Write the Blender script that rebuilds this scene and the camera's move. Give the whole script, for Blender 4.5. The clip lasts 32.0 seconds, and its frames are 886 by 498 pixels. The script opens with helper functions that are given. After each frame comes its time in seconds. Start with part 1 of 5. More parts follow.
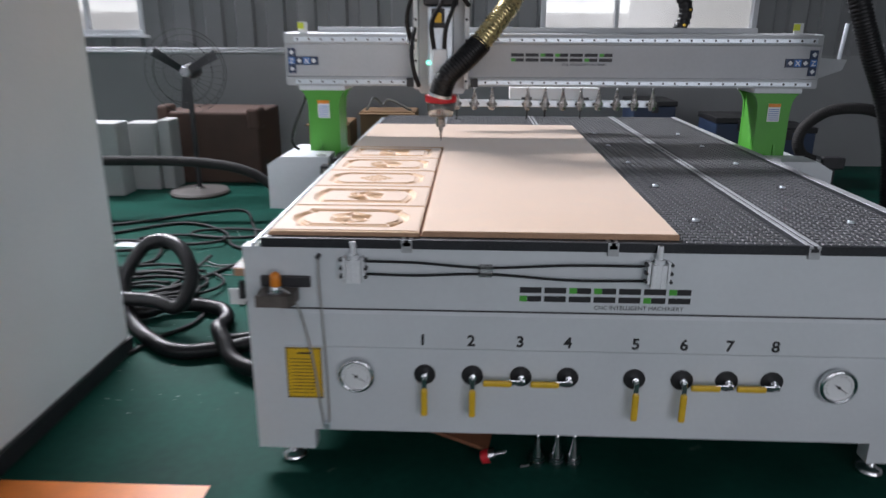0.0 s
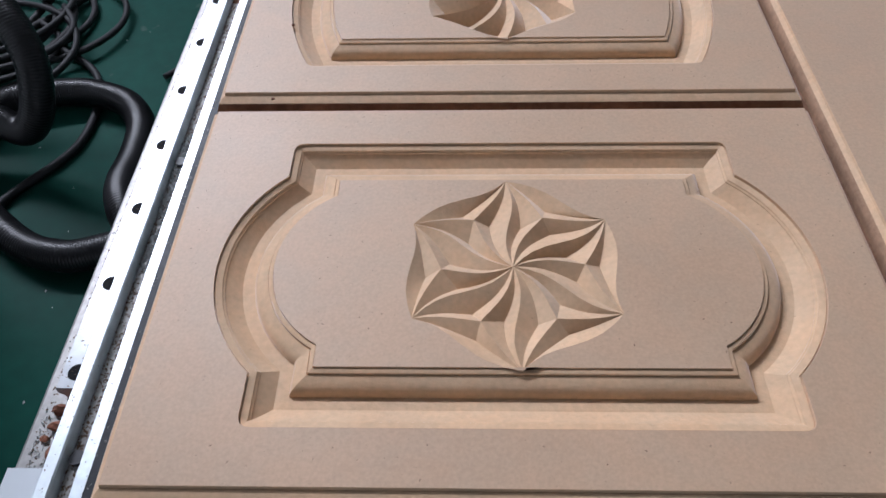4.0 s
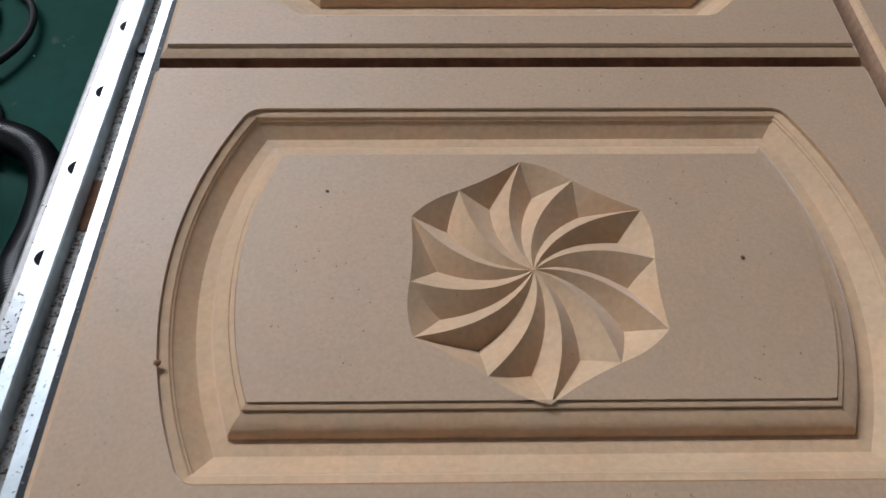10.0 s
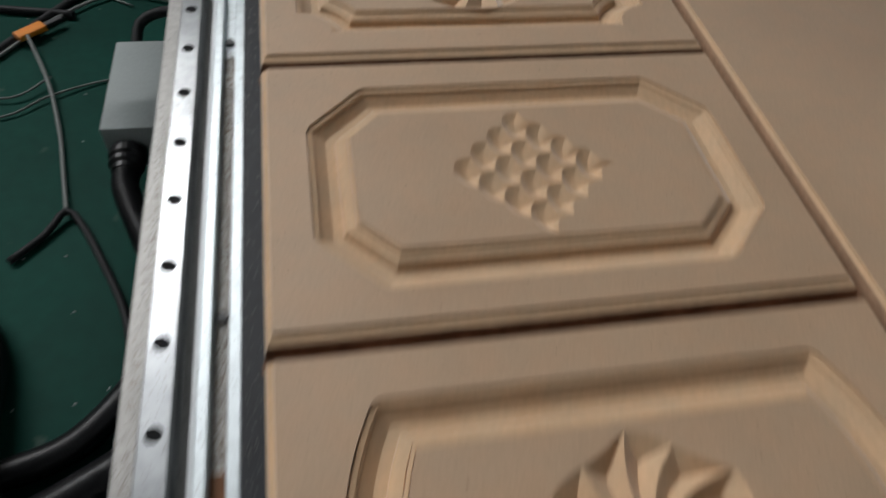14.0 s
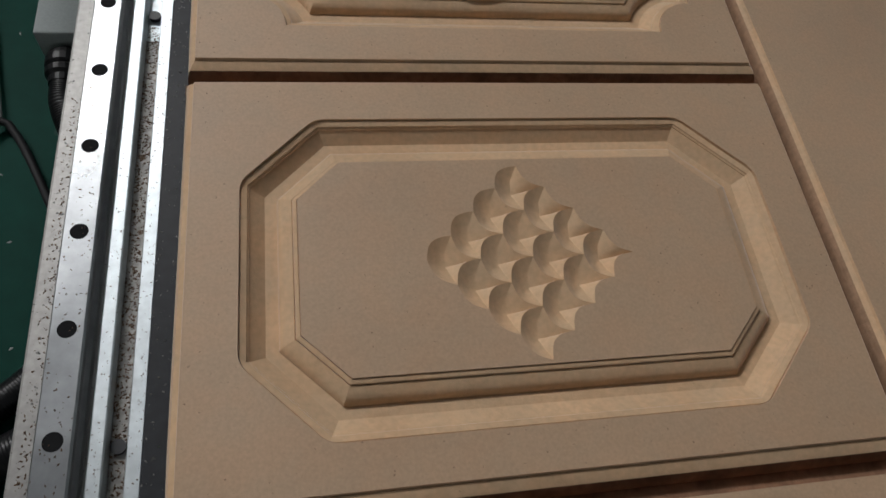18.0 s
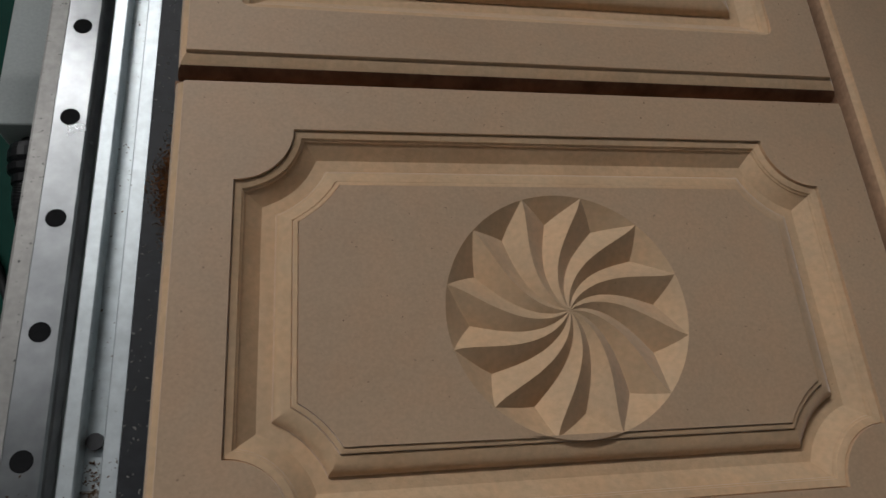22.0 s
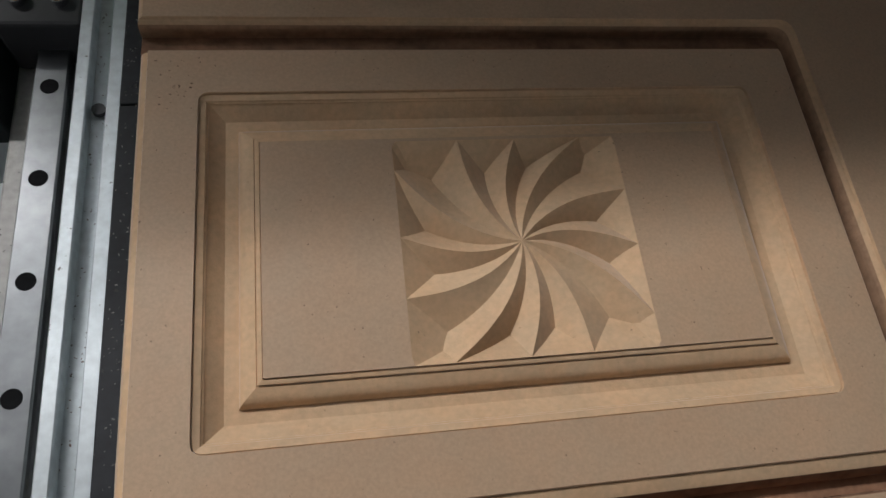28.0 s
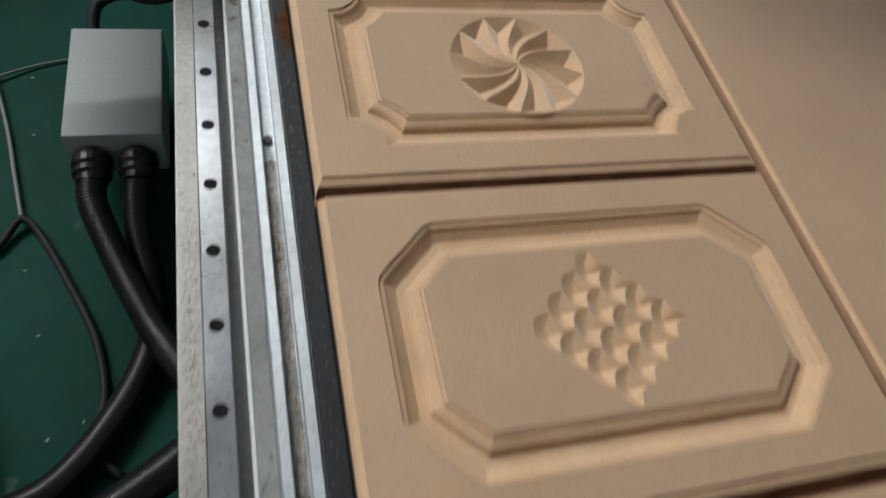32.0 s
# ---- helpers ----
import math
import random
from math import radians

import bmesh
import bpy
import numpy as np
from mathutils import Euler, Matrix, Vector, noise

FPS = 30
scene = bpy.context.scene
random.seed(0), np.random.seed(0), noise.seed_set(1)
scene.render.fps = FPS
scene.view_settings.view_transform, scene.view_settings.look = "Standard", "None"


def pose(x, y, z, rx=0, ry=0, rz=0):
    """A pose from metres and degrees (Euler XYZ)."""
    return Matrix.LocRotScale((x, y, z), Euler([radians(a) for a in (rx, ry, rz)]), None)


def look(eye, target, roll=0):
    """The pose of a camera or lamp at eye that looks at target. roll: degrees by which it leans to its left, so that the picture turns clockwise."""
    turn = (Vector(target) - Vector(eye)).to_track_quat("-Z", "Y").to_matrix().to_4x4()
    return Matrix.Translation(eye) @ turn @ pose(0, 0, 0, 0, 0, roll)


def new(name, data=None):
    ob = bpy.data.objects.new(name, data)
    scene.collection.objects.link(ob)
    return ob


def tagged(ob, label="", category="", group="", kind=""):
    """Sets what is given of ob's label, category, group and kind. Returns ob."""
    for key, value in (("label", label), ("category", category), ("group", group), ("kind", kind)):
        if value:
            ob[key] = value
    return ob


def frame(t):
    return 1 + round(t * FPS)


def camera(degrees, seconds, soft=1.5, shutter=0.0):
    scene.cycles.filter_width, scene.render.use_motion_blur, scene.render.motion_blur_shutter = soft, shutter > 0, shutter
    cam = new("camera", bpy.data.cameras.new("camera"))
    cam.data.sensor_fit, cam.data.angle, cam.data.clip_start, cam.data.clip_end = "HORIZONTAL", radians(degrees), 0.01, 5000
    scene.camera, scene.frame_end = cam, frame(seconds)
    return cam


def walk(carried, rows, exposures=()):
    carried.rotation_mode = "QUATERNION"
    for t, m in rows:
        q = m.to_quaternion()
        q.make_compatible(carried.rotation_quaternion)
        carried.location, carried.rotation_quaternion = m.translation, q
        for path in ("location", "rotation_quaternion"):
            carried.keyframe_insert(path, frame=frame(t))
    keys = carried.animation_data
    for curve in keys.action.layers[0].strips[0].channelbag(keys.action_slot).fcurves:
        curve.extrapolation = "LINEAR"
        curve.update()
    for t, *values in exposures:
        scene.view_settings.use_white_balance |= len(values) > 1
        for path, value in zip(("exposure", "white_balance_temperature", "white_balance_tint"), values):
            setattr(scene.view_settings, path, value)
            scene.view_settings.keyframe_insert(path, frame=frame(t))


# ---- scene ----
cam = camera(65.3, 32.0, shutter=0.95)
PATH = [
    (0, (0.607, -1.974, 1.392), (0.529, -0.069, 0.787), 0.2),
    (0.5, (0.535, -1.599, 1.341), (0.551, 0.276, 0.648), 2.4),
    (0.6, (0.478, -1.497, 1.37), (0.537, 0.358, 0.624), 2.3),
    (1, (0.404, -1.224, 1.351), (0.529, 0.546, 0.429), 2.2),
    (1.6, (0.332, -0.785, 1.31), (0.39, 0.93, 0.282), 2.8),
    (2, (0.267, -0.553, 1.288), (0.356, 1.064, 0.115), 2.4),
    (2.5, (0.206, -0.335, 1.233), (0.367, 1.122, -0.128), 3.2),
    (3, (0.214, -0.182, 1.196), (0.294, 1.126, -0.315), 4.5),
    (3.5, (0.207, -0.115, 1.174), (0.135, 1.131, -0.388), -3.1),
    (5.5, (0.172, -0.111, 1.166), (0.182, 1.063, -0.452), 3.0),
    (6, (0.184, -0.085, 1.164), (0.177, 1.064, -0.473), 1.5),
    (6.5, (0.187, -0.077, 1.159), (0.171, 1.055, -0.49), 1.2),
    (7, (0.19, -0.058, 1.155), (0.173, 1.043, -0.515), 1.3),
    (7.5, (0.152, 0.006, 1.175), (0.215, 1.102, -0.496), 3.7),
    (8, (0.127, 0.085, 1.194), (0.297, 1.288, -0.395), 2.9),
    (8.5, (0.137, 0.197, 1.169), (0.234, 1.414, -0.415), 1.8),
    (9, (0.172, 0.273, 1.128), (0.196, 1.415, -0.514), -0.0),
    (9.5, (0.182, 0.277, 1.113), (0.233, 1.362, -0.566), 1.6),
    (10, (0.179, 0.267, 1.12), (0.201, 1.357, -0.557), 0.7),
    (10.5, (0.177, 0.258, 1.127), (0.198, 1.354, -0.545), 0.7),
    (11, (0.178, 0.254, 1.135), (0.182, 1.376, -0.52), 0.3),
    (11.5, (0.177, 0.244, 1.139), (0.153, 1.385, -0.504), -0.8),
    (12, (0.173, 0.225, 1.149), (0.17, 1.372, -0.489), -0.3),
    (12.5, (0.168, 0.204, 1.176), (0.18, 1.405, -0.423), 1.8),
    (13, (0.117, 0.222, 1.223), (0.216, 1.516, -0.299), 1.9),
    (13.5, (0.037, 0.263, 1.223), (0.324, 1.478, -0.339), 4.8),
    (14, (0.047, 0.364, 1.229), (0.385, 1.566, -0.333), 7.7),
    (14.5, (0.078, 0.485, 1.221), (0.473, 1.597, -0.393), 11.7),
    (16.5, (0.086, 0.554, 1.219), (0.442, 1.426, -0.545), 19.1),
    (17, (0.085, 0.551, 1.217), (0.442, 1.431, -0.543), 18.5),
    (17.5, (0.09, 0.555, 1.222), (0.446, 1.443, -0.535), 17.2),
    (18, (0.086, 0.566, 1.219), (0.454, 1.445, -0.54), 17.8),
    (18.5, (0.083, 0.576, 1.223), (0.457, 1.462, -0.531), 18.2),
    (19, (0.064, 0.643, 1.214), (0.5, 1.429, -0.573), 22.7),
    (19.5, (0.03, 0.815, 1.228), (0.501, 1.501, -0.59), 25.9),
    (20, (0.046, 0.911, 1.218), (0.487, 1.704, -0.564), 24.6),
    (20.5, (0.091, 0.964, 1.199), (0.475, 1.735, -0.606), 24.1),
    (21, (0.086, 0.972, 1.193), (0.435, 1.727, -0.625), 22.9),
    (21.5, (0.081, 0.967, 1.189), (0.429, 1.678, -0.648), 23.6),
    (22, (0.087, 0.963, 1.187), (0.439, 1.667, -0.651), 24.4),
    (22.5, (0.094, 0.963, 1.19), (0.451, 1.664, -0.649), 24.9),
    (23, (0.1, 0.958, 1.19), (0.456, 1.669, -0.645), 25.5),
    (23.5, (0.088, 0.961, 1.192), (0.415, 1.679, -0.645), 23.4),
    (24, (0.066, 1.015, 1.224), (0.407, 1.812, -0.578), 26.0),
    (24.5, (0.076, 1.121, 1.226), (0.468, 1.914, -0.568), 25.2),
    (25, (0.098, 1.189, 1.213), (0.46, 1.945, -0.603), 21.0),
    (25.5, (0.092, 1.229, 1.214), (0.416, 1.966, -0.617), 19.2),
    (27.5, (0.11, 1.225, 1.193), (0.447, 1.961, -0.636), 19.6),
    (28, (0.111, 1.22, 1.194), (0.45, 1.97, -0.628), 19.4),
    (28.5, (0.112, 1.215, 1.199), (0.457, 1.973, -0.62), 19.5),
    (29, (0.11, 1.216, 1.198), (0.461, 1.98, -0.617), 19.4),
    (29.5, (0.108, 1.215, 1.202), (0.473, 1.975, -0.611), 19.9),
    (30, (0.09, 1.151, 1.23), (0.469, 1.994, -0.543), 18.0),
    (30.5, (0.057, 0.962, 1.278), (0.452, 1.91, -0.438), 19.3),
    (31, (0.019, 0.813, 1.295), (0.485, 1.836, -0.359), 19.4),
    (31.5, (-0.033, 0.663, 1.293), (0.502, 1.659, -0.358), 20.5),
    (32, (-0.053, 0.549, 1.3), (0.471, 1.558, -0.345), 18.6),
]
LIGHTNESS = ((0, 0.12, 6250, 16), (1, 0.02, 6050, 14), (2, -0.12, 5760, 14), (3, -0.50, 5740, 16), (6, -1.22, 5740, 14), (7.5, -1.08, 5720, 13), (9, -1.22, 5860, 11), (13, -1.48, 6280, 10), (14, -1.62, 6520, 9), (17, -1.88, 6580, 10), (19, -1.92, 6560, 10), (20, -2.26, 6580, 9), (22, -2.29, 6640, 10), (23, -2.35, 6720, 11), (25, -2.54, 6520, 10), (28, -1.62, 6580, 11), (30, -1.46, 6560, 9), (31, -1.25, 6560, 9), (32, -1.30, 6560, 9))
walk(cam, [(t, look(eye, target, roll)) for t, eye, target, roll in PATH], LIGHTNESS)

# ---- light ----
world = bpy.data.worlds.new("sky")
scene.world = world
world.use_nodes = True
wn = world.node_tree.nodes
sky = wn.new("ShaderNodeTexSky")
sky.sky_type, sky.sun_disc = "NISHITA", False
sky.sun_elevation, sky.sun_rotation = radians(52), radians(-20)
wn["Background"].inputs["Strength"].default_value = 0.12
world.node_tree.links.new(sky.outputs[0], wn["Background"].inputs["Color"])


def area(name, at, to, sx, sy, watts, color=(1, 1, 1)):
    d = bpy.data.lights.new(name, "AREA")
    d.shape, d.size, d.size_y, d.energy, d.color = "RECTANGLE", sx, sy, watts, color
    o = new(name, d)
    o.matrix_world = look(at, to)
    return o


# daylight through a high clerestory band, unseen and inferred from the gantry's shadow
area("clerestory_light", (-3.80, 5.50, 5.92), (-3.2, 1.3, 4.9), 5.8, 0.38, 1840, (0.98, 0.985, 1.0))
area("front_fill_light", (1.3, -6.8, 2.1), (0.2, 0.0, 0.5), 9.0, 3.4, 210, (0.97, 0.98, 1.0))


# ---- materials ----
def material(name, color, rough=0.6, metal=0.0, vary=0.12, scale=6.0, grain=220.0, grain_amount=0.06, bump=0.15, bump_scale=300.0,
             spots=None, spot_scale=90.0, spot_cut=0.72, coat=0.0, spec=0.5, transmission=0.0, alpha=1.0, per_object=0.0, sheen=0.0, tone=None):
    m = bpy.data.materials.new(name)
    m.use_nodes = True
    n, l = m.node_tree.nodes, m.node_tree.links
    b = n["Principled BSDF"]
    tc = n.new("ShaderNodeTexCoord")
    big = n.new("ShaderNodeTexNoise")
    big.inputs["Scale"].default_value, big.inputs["Detail"].default_value = scale, 5.0
    fine = n.new("ShaderNodeTexNoise")
    fine.inputs["Scale"].default_value, fine.inputs["Detail"].default_value = grain, 3.0
    l.new(tc.outputs["Object"], big.inputs["Vector"])
    l.new(tc.outputs["Object"], fine.inputs["Vector"])

    def ramp(src, amount):
        r = n.new("ShaderNodeMapRange")
        r.inputs["From Min"].default_value, r.inputs["From Max"].default_value = 0.3, 0.7
        r.inputs["To Min"].default_value, r.inputs["To Max"].default_value = 1 - amount, 1 + amount
        l.new(src, r.inputs["Value"])
        return r.outputs[0]

    mul = n.new("ShaderNodeMath")
    mul.operation = "MULTIPLY"
    l.new(ramp(big.outputs["Fac"], vary), mul.inputs[0])
    l.new(ramp(fine.outputs["Fac"], grain_amount), mul.inputs[1])
    fac = mul.outputs[0]
    if per_object:
        oi = n.new("ShaderNodeObjectInfo")
        pm = n.new("ShaderNodeMapRange")
        pm.inputs["To Min"].default_value, pm.inputs["To Max"].default_value = 1 - per_object, 1 + per_object
        l.new(oi.outputs["Random"], pm.inputs["Value"])
        mm = n.new("ShaderNodeMath")
        mm.operation = "MULTIPLY"
        l.new(fac, mm.inputs[0])
        l.new(pm.outputs[0], mm.inputs[1])
        fac = mm.outputs[0]
    mix = n.new("ShaderNodeVectorMath")
    mix.operation = "SCALE"
    mix.inputs[0].default_value = color[:3]
    l.new(fac, mix.inputs["Scale"])
    col = mix.outputs[0]
    if tone:  # slow drift towards a second tone
        tn = n.new("ShaderNodeTexNoise")
        tn.inputs["Scale"].default_value, tn.inputs["Detail"].default_value = 38.0, 6.0
        l.new(tc.outputs["Object"], tn.inputs["Vector"])
        tr = n.new("ShaderNodeMapRange")
        tr.inputs["From Min"].default_value, tr.inputs["From Max"].default_value = 0.38, 0.62
        l.new(tn.outputs["Fac"], tr.inputs["Value"])
        ts = n.new("ShaderNodeVectorMath")
        ts.operation = "SCALE"
        ts.inputs[0].default_value = tone
        l.new(fac, ts.inputs["Scale"])
        tm = n.new("ShaderNodeMix")
        tm.data_type = "RGBA"
        l.new(tr.outputs[0], tm.inputs[0])
        l.new(col, tm.inputs[6])
        l.new(ts.outputs[0], tm.inputs[7])
        col = tm.outputs[2]
    if spots:
        sp = n.new("ShaderNodeTexNoise")
        sp.inputs["Scale"].default_value, sp.inputs["Detail"].default_value = spot_scale, 4.0
        l.new(tc.outputs["Object"], sp.inputs["Vector"])
        sr = n.new("ShaderNodeMapRange")
        sr.inputs["From Min"].default_value, sr.inputs["From Max"].default_value = spot_cut, spot_cut + 0.05
        l.new(sp.outputs["Fac"], sr.inputs["Value"])
        mx = n.new("ShaderNodeMix")
        mx.data_type = "RGBA"
        l.new(sr.outputs[0], mx.inputs[0])
        l.new(col, mx.inputs[6])
        mx.inputs[7].default_value = (*spots, 1)
        col = mx.outputs[2]
    l.new(col, b.inputs["Base Color"])
    rr = n.new("ShaderNodeMapRange")
    rr.inputs["To Min"].default_value, rr.inputs["To Max"].default_value = max(0.02, rough - 0.12), min(1, rough + 0.12)
    l.new(big.outputs["Fac"], rr.inputs["Value"])
    l.new(rr.outputs[0], b.inputs["Roughness"])
    b.inputs["Metallic"].default_value = metal
    b.inputs["Specular IOR Level"].default_value = spec
    b.inputs["Coat Weight"].default_value = coat
    b.inputs["Transmission Weight"].default_value = transmission
    b.inputs["Alpha"].default_value = alpha
    b.inputs["Sheen Weight"].default_value, b.inputs["Sheen Roughness"].default_value = sheen, 0.35
    if bump:
        bn = n.new("ShaderNodeTexNoise")
        bn.inputs["Scale"].default_value, bn.inputs["Detail"].default_value = bump_scale, 3.0
        l.new(tc.outputs["Object"], bn.inputs["Vector"])
        bp = n.new("ShaderNodeBump")
        bp.inputs["Strength"].default_value, bp.inputs["Distance"].default_value = bump, 0.001
        l.new(bn.outputs["Fac"], bp.inputs["Height"])
        l.new(bp.outputs[0], b.inputs["Normal"])
    return m


MDF = material("mdf", (0.560, 0.374, 0.238), 0.52, tone=(0.534, 0.371, 0.242), vary=0.05, scale=9, grain=520, grain_amount=0.065, bump=0.07, bump_scale=1300,
               spots=(0.34, 0.23, 0.15), spot_scale=420, spot_cut=0.715, sheen=1.0)
MDF_CUT = material("mdf_cut", (0.655, 0.428, 0.250), 0.75, tone=(0.615, 0.424, 0.260), vary=0.07, scale=22, grain=260, grain_amount=0.075, bump=0.18, bump_scale=700, spots=(0.44, 0.28, 0.16), spot_scale=300, spot_cut=0.72, sheen=0.8)
MDF_EDGE = material("mdf_edge", (0.40, 0.245, 0.15), 0.85, vary=0.15, scale=12, grain=200, grain_amount=0.15, bump=0.4, bump_scale=500)
MDF_BROWN = material("dark_brown_mdf", (0.27, 0.145, 0.085), 0.9, vary=0.3, scale=40, grain=200, grain_amount=0.15, bump=0.4, bump_scale=500)
PAINT = material("grey_white_paint", (0.61, 0.645, 0.67), 0.42, vary=0.04, scale=2.5, grain=60, grain_amount=0.015, bump=0.08, bump_scale=150)
PAINT_WHITE = material("white_paint", (0.70, 0.72, 0.72), 0.5, vary=0.03, scale=2, grain=60, grain_amount=0.015, bump=0.06, bump_scale=120)
BEAM_SHADED = material("shaded_beam_grey", (0.44, 0.46, 0.475), 0.45, vary=0.05, scale=2.5, grain=60, grain_amount=0.02, bump=0.08, bump_scale=150)
GREEN = material("green_paint", (0.078, 0.33, 0.040), 0.4, vary=0.06, scale=4, bump=0.08)
STEEL = material("ground_steel", (0.46, 0.46, 0.465), 0.46, metal=1.0, vary=0.10, scale=14, grain=160, grain_amount=0.12, bump=0.06, bump_scale=220,
                 spots=(0.25, 0.17, 0.10), spot_scale=210, spot_cut=0.70)
PROFILE = material("profile_aluminium", (0.62, 0.67, 0.69), 0.45, metal=0.8, vary=0.08, scale=10, grain=150, grain_amount=0.1, bump=0.06, bump_scale=260, spots=(0.20, 0.20, 0.19), spot_scale=210, spot_cut=0.70)
SEAT = material("dull_milled_steel", (0.33, 0.32, 0.305), 0.5, metal=0.5, vary=0.14, scale=14, grain=160, grain_amount=0.12, bump=0.06, bump_scale=220, spots=(0.05, 0.05, 0.05), spot_scale=260, spot_cut=0.66)
RAIL = material("rail_steel", (0.32, 0.33, 0.337), 0.31, metal=1.0, vary=0.18, scale=9, grain=90, grain_amount=0.10, bump=0.05, bump_scale=200)
SLOT = material("dull_slot_aluminium", (0.42, 0.435, 0.45), 0.5, metal=0.3, vary=0.08, scale=10, bump=0.05)
CONE = material("cone_steel", (0.36, 0.35, 0.34), 0.28, metal=1.0, vary=0.1, scale=20, bump=0.03)
CABLE_LIGHT = material("light_cable", (0.33, 0.33, 0.315), 0.5, vary=0.1, scale=12, bump=0.05)
ALU_MATTE = material("anodised_aluminium", (0.74, 0.76, 0.78), 0.45, metal=0.1, vary=0.05, scale=10, bump=0.05)
ALU = material("aluminium", (0.68, 0.73, 0.77), 0.45, metal=1.0, vary=0.07, scale=10, grain=150, grain_amount=0.08, bump=0.06, bump_scale=260)
ALU_DUSTY = material("dusty_aluminium", (0.36, 0.345, 0.325), 0.6, metal=0.5, vary=0.25, scale=30, grain=240, grain_amount=0.2, bump=0.3,
                     bump_scale=300, spots=(0.13, 0.085, 0.055), spot_scale=170, spot_cut=0.64)
CHROME = material("chrome", (0.75, 0.76, 0.78), 0.12, metal=1.0, vary=0.03, bump=0)
BLACK = material("black_phenolic", (0.022, 0.024, 0.028), 0.55, spec=0.32, vary=0.2, scale=14, grain=150, grain_amount=0.25, bump=0.15,
                 spots=(0.07, 0.065, 0.06), spot_scale=160, spot_cut=0.68)
BED = material("grey_bed", (0.095, 0.098, 0.104), 0.42, per_object=0.08, vary=0.12, scale=5, grain=120, grain_amount=0.1, bump=0.12)
RUBBER = material("black_rubber", (0.008, 0.008, 0.009), 0.36, spec=0.32, vary=0.15, scale=10, bump=0.1)
CABLE = material("dark_cable", (0.014, 0.014, 0.015), 0.6, spec=0.25, vary=0.2, scale=12, bump=0.05)
WIRE = material("dull_wire", (0.11, 0.125, 0.115), 0.5, vary=0.1, scale=12, bump=0.05)
CABLE_PALE = material("pale_cable", (0.17, 0.18, 0.17), 0.5, vary=0.1, scale=12, bump=0.05)
YELLOW = material("yellow_vinyl", (0.72, 0.45, 0.02), 0.45, vary=0.08, scale=30, bump=0.08)
ORANGE = material("orange_plastic", (0.75, 0.24, 0.02), 0.35, vary=0.08, scale=20, bump=0.05)
RED = material("red_plastic", (0.55, 0.02, 0.03), 0.35, vary=0.06, scale=20, bump=0.05)
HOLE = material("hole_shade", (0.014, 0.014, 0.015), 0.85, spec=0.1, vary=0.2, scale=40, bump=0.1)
DARK = material("dark_metal", (0.03, 0.03, 0.033), 0.5, vary=0.2, scale=20, bump=0.1)
INK = material("black_ink", (0.015, 0.015, 0.017), 0.5, vary=0.1, bump=0)
LOGO_GREEN = material("logo_green", (0.07, 0.36, 0.04), 0.5, vary=0.1, bump=0)
BLUE = material("blue_label", (0.06, 0.18, 0.48), 0.45, vary=0.1, bump=0)
NAVY = material("dark_label", (0.03, 0.05, 0.10), 0.45, vary=0.1, bump=0)
WHITE_INK = material("white_ink", (0.75, 0.77, 0.78), 0.5, vary=0.03, bump=0)
GLASS = material("clear_plastic", (0.9, 0.92, 0.92), 0.08, transmission=0.9, vary=0.02, bump=0)
FOIL = material("gold_foil", (0.55, 0.45, 0.22), 0.28, metal=0.9, vary=0.3, scale=40, grain=90, grain_amount=0.3, bump=0.8, bump_scale=90)
FLOOR = material("green_floor", (0.0065, 0.046, 0.034), 0.55, spec=0.05, vary=0.34, scale=1.9, grain=30, grain_amount=0.08, bump=0.08, bump_scale=40,
                 spots=(0.05, 0.085, 0.07), spot_scale=9, spot_cut=0.69)
FLOOR_LINE = material("orange_floor_paint", (0.75, 0.20, 0.02), 0.45, vary=0.12, scale=8, bump=0.1)
WALL = material("grey_wall", (0.275, 0.28, 0.285), 0.6, vary=0.06, scale=1.5, bump=0.1)
WALL_SHEET = material("corrugated_wall", (0.215, 0.22, 0.226), 0.5, vary=0.06, scale=1.2, bump=0.05)
ROOF = material("roof_sheet", (0.22, 0.23, 0.24), 0.6, vary=0.05, scale=1, bump=0.05)
ZINC = material("zinc_grey_paint", (0.325, 0.36, 0.352), 0.5, vary=0.06, scale=4, bump=0.08)
FLANK = material("dusty_frame_paint", (0.21, 0.215, 0.205), 0.6, vary=0.25, scale=16, grain=120, grain_amount=0.15, bump=0.15, spots=(0.11, 0.085, 0.06), spot_scale=60, spot_cut=0.62)
RUST = material("rust_stain", (0.17, 0.075, 0.035), 0.85, vary=0.35, scale=120, bump=0.3)
FRAME = material("window_frame", (0.62, 0.64, 0.66), 0.4, vary=0.05, bump=0.05)
CARTON = material("carton", (0.22, 0.135, 0.07), 0.85, vary=0.12, scale=5, bump=0.2)
CARTON_DARK = material("dark_carton", (0.085, 0.05, 0.038), 0.8, vary=0.15, scale=4, bump=0.2)
STYRO = material("white_packing", (0.42, 0.43, 0.425), 0.75, vary=0.05, scale=6, bump=0.15)
CHIP = material("sawdust", (0.42, 0.22, 0.09), 0.9, vary=0.3, scale=60, bump=0.3)
DUSTY_PLATE = material("dusty_plate", (0.10, 0.085, 0.075), 0.6, vary=0.25, scale=25, bump=0.15)
DARK_DUST = material("dark_dust", (0.13, 0.075, 0.045), 0.9, vary=0.3, scale=60, bump=0.2)
BROWN = material("brown_wood", (0.22, 0.09, 0.045), 0.6, vary=0.25, scale=10, bump=0.15)
GREEN_GLOW = bpy.data.materials.new("status_light")
GREEN_GLOW.use_nodes = True
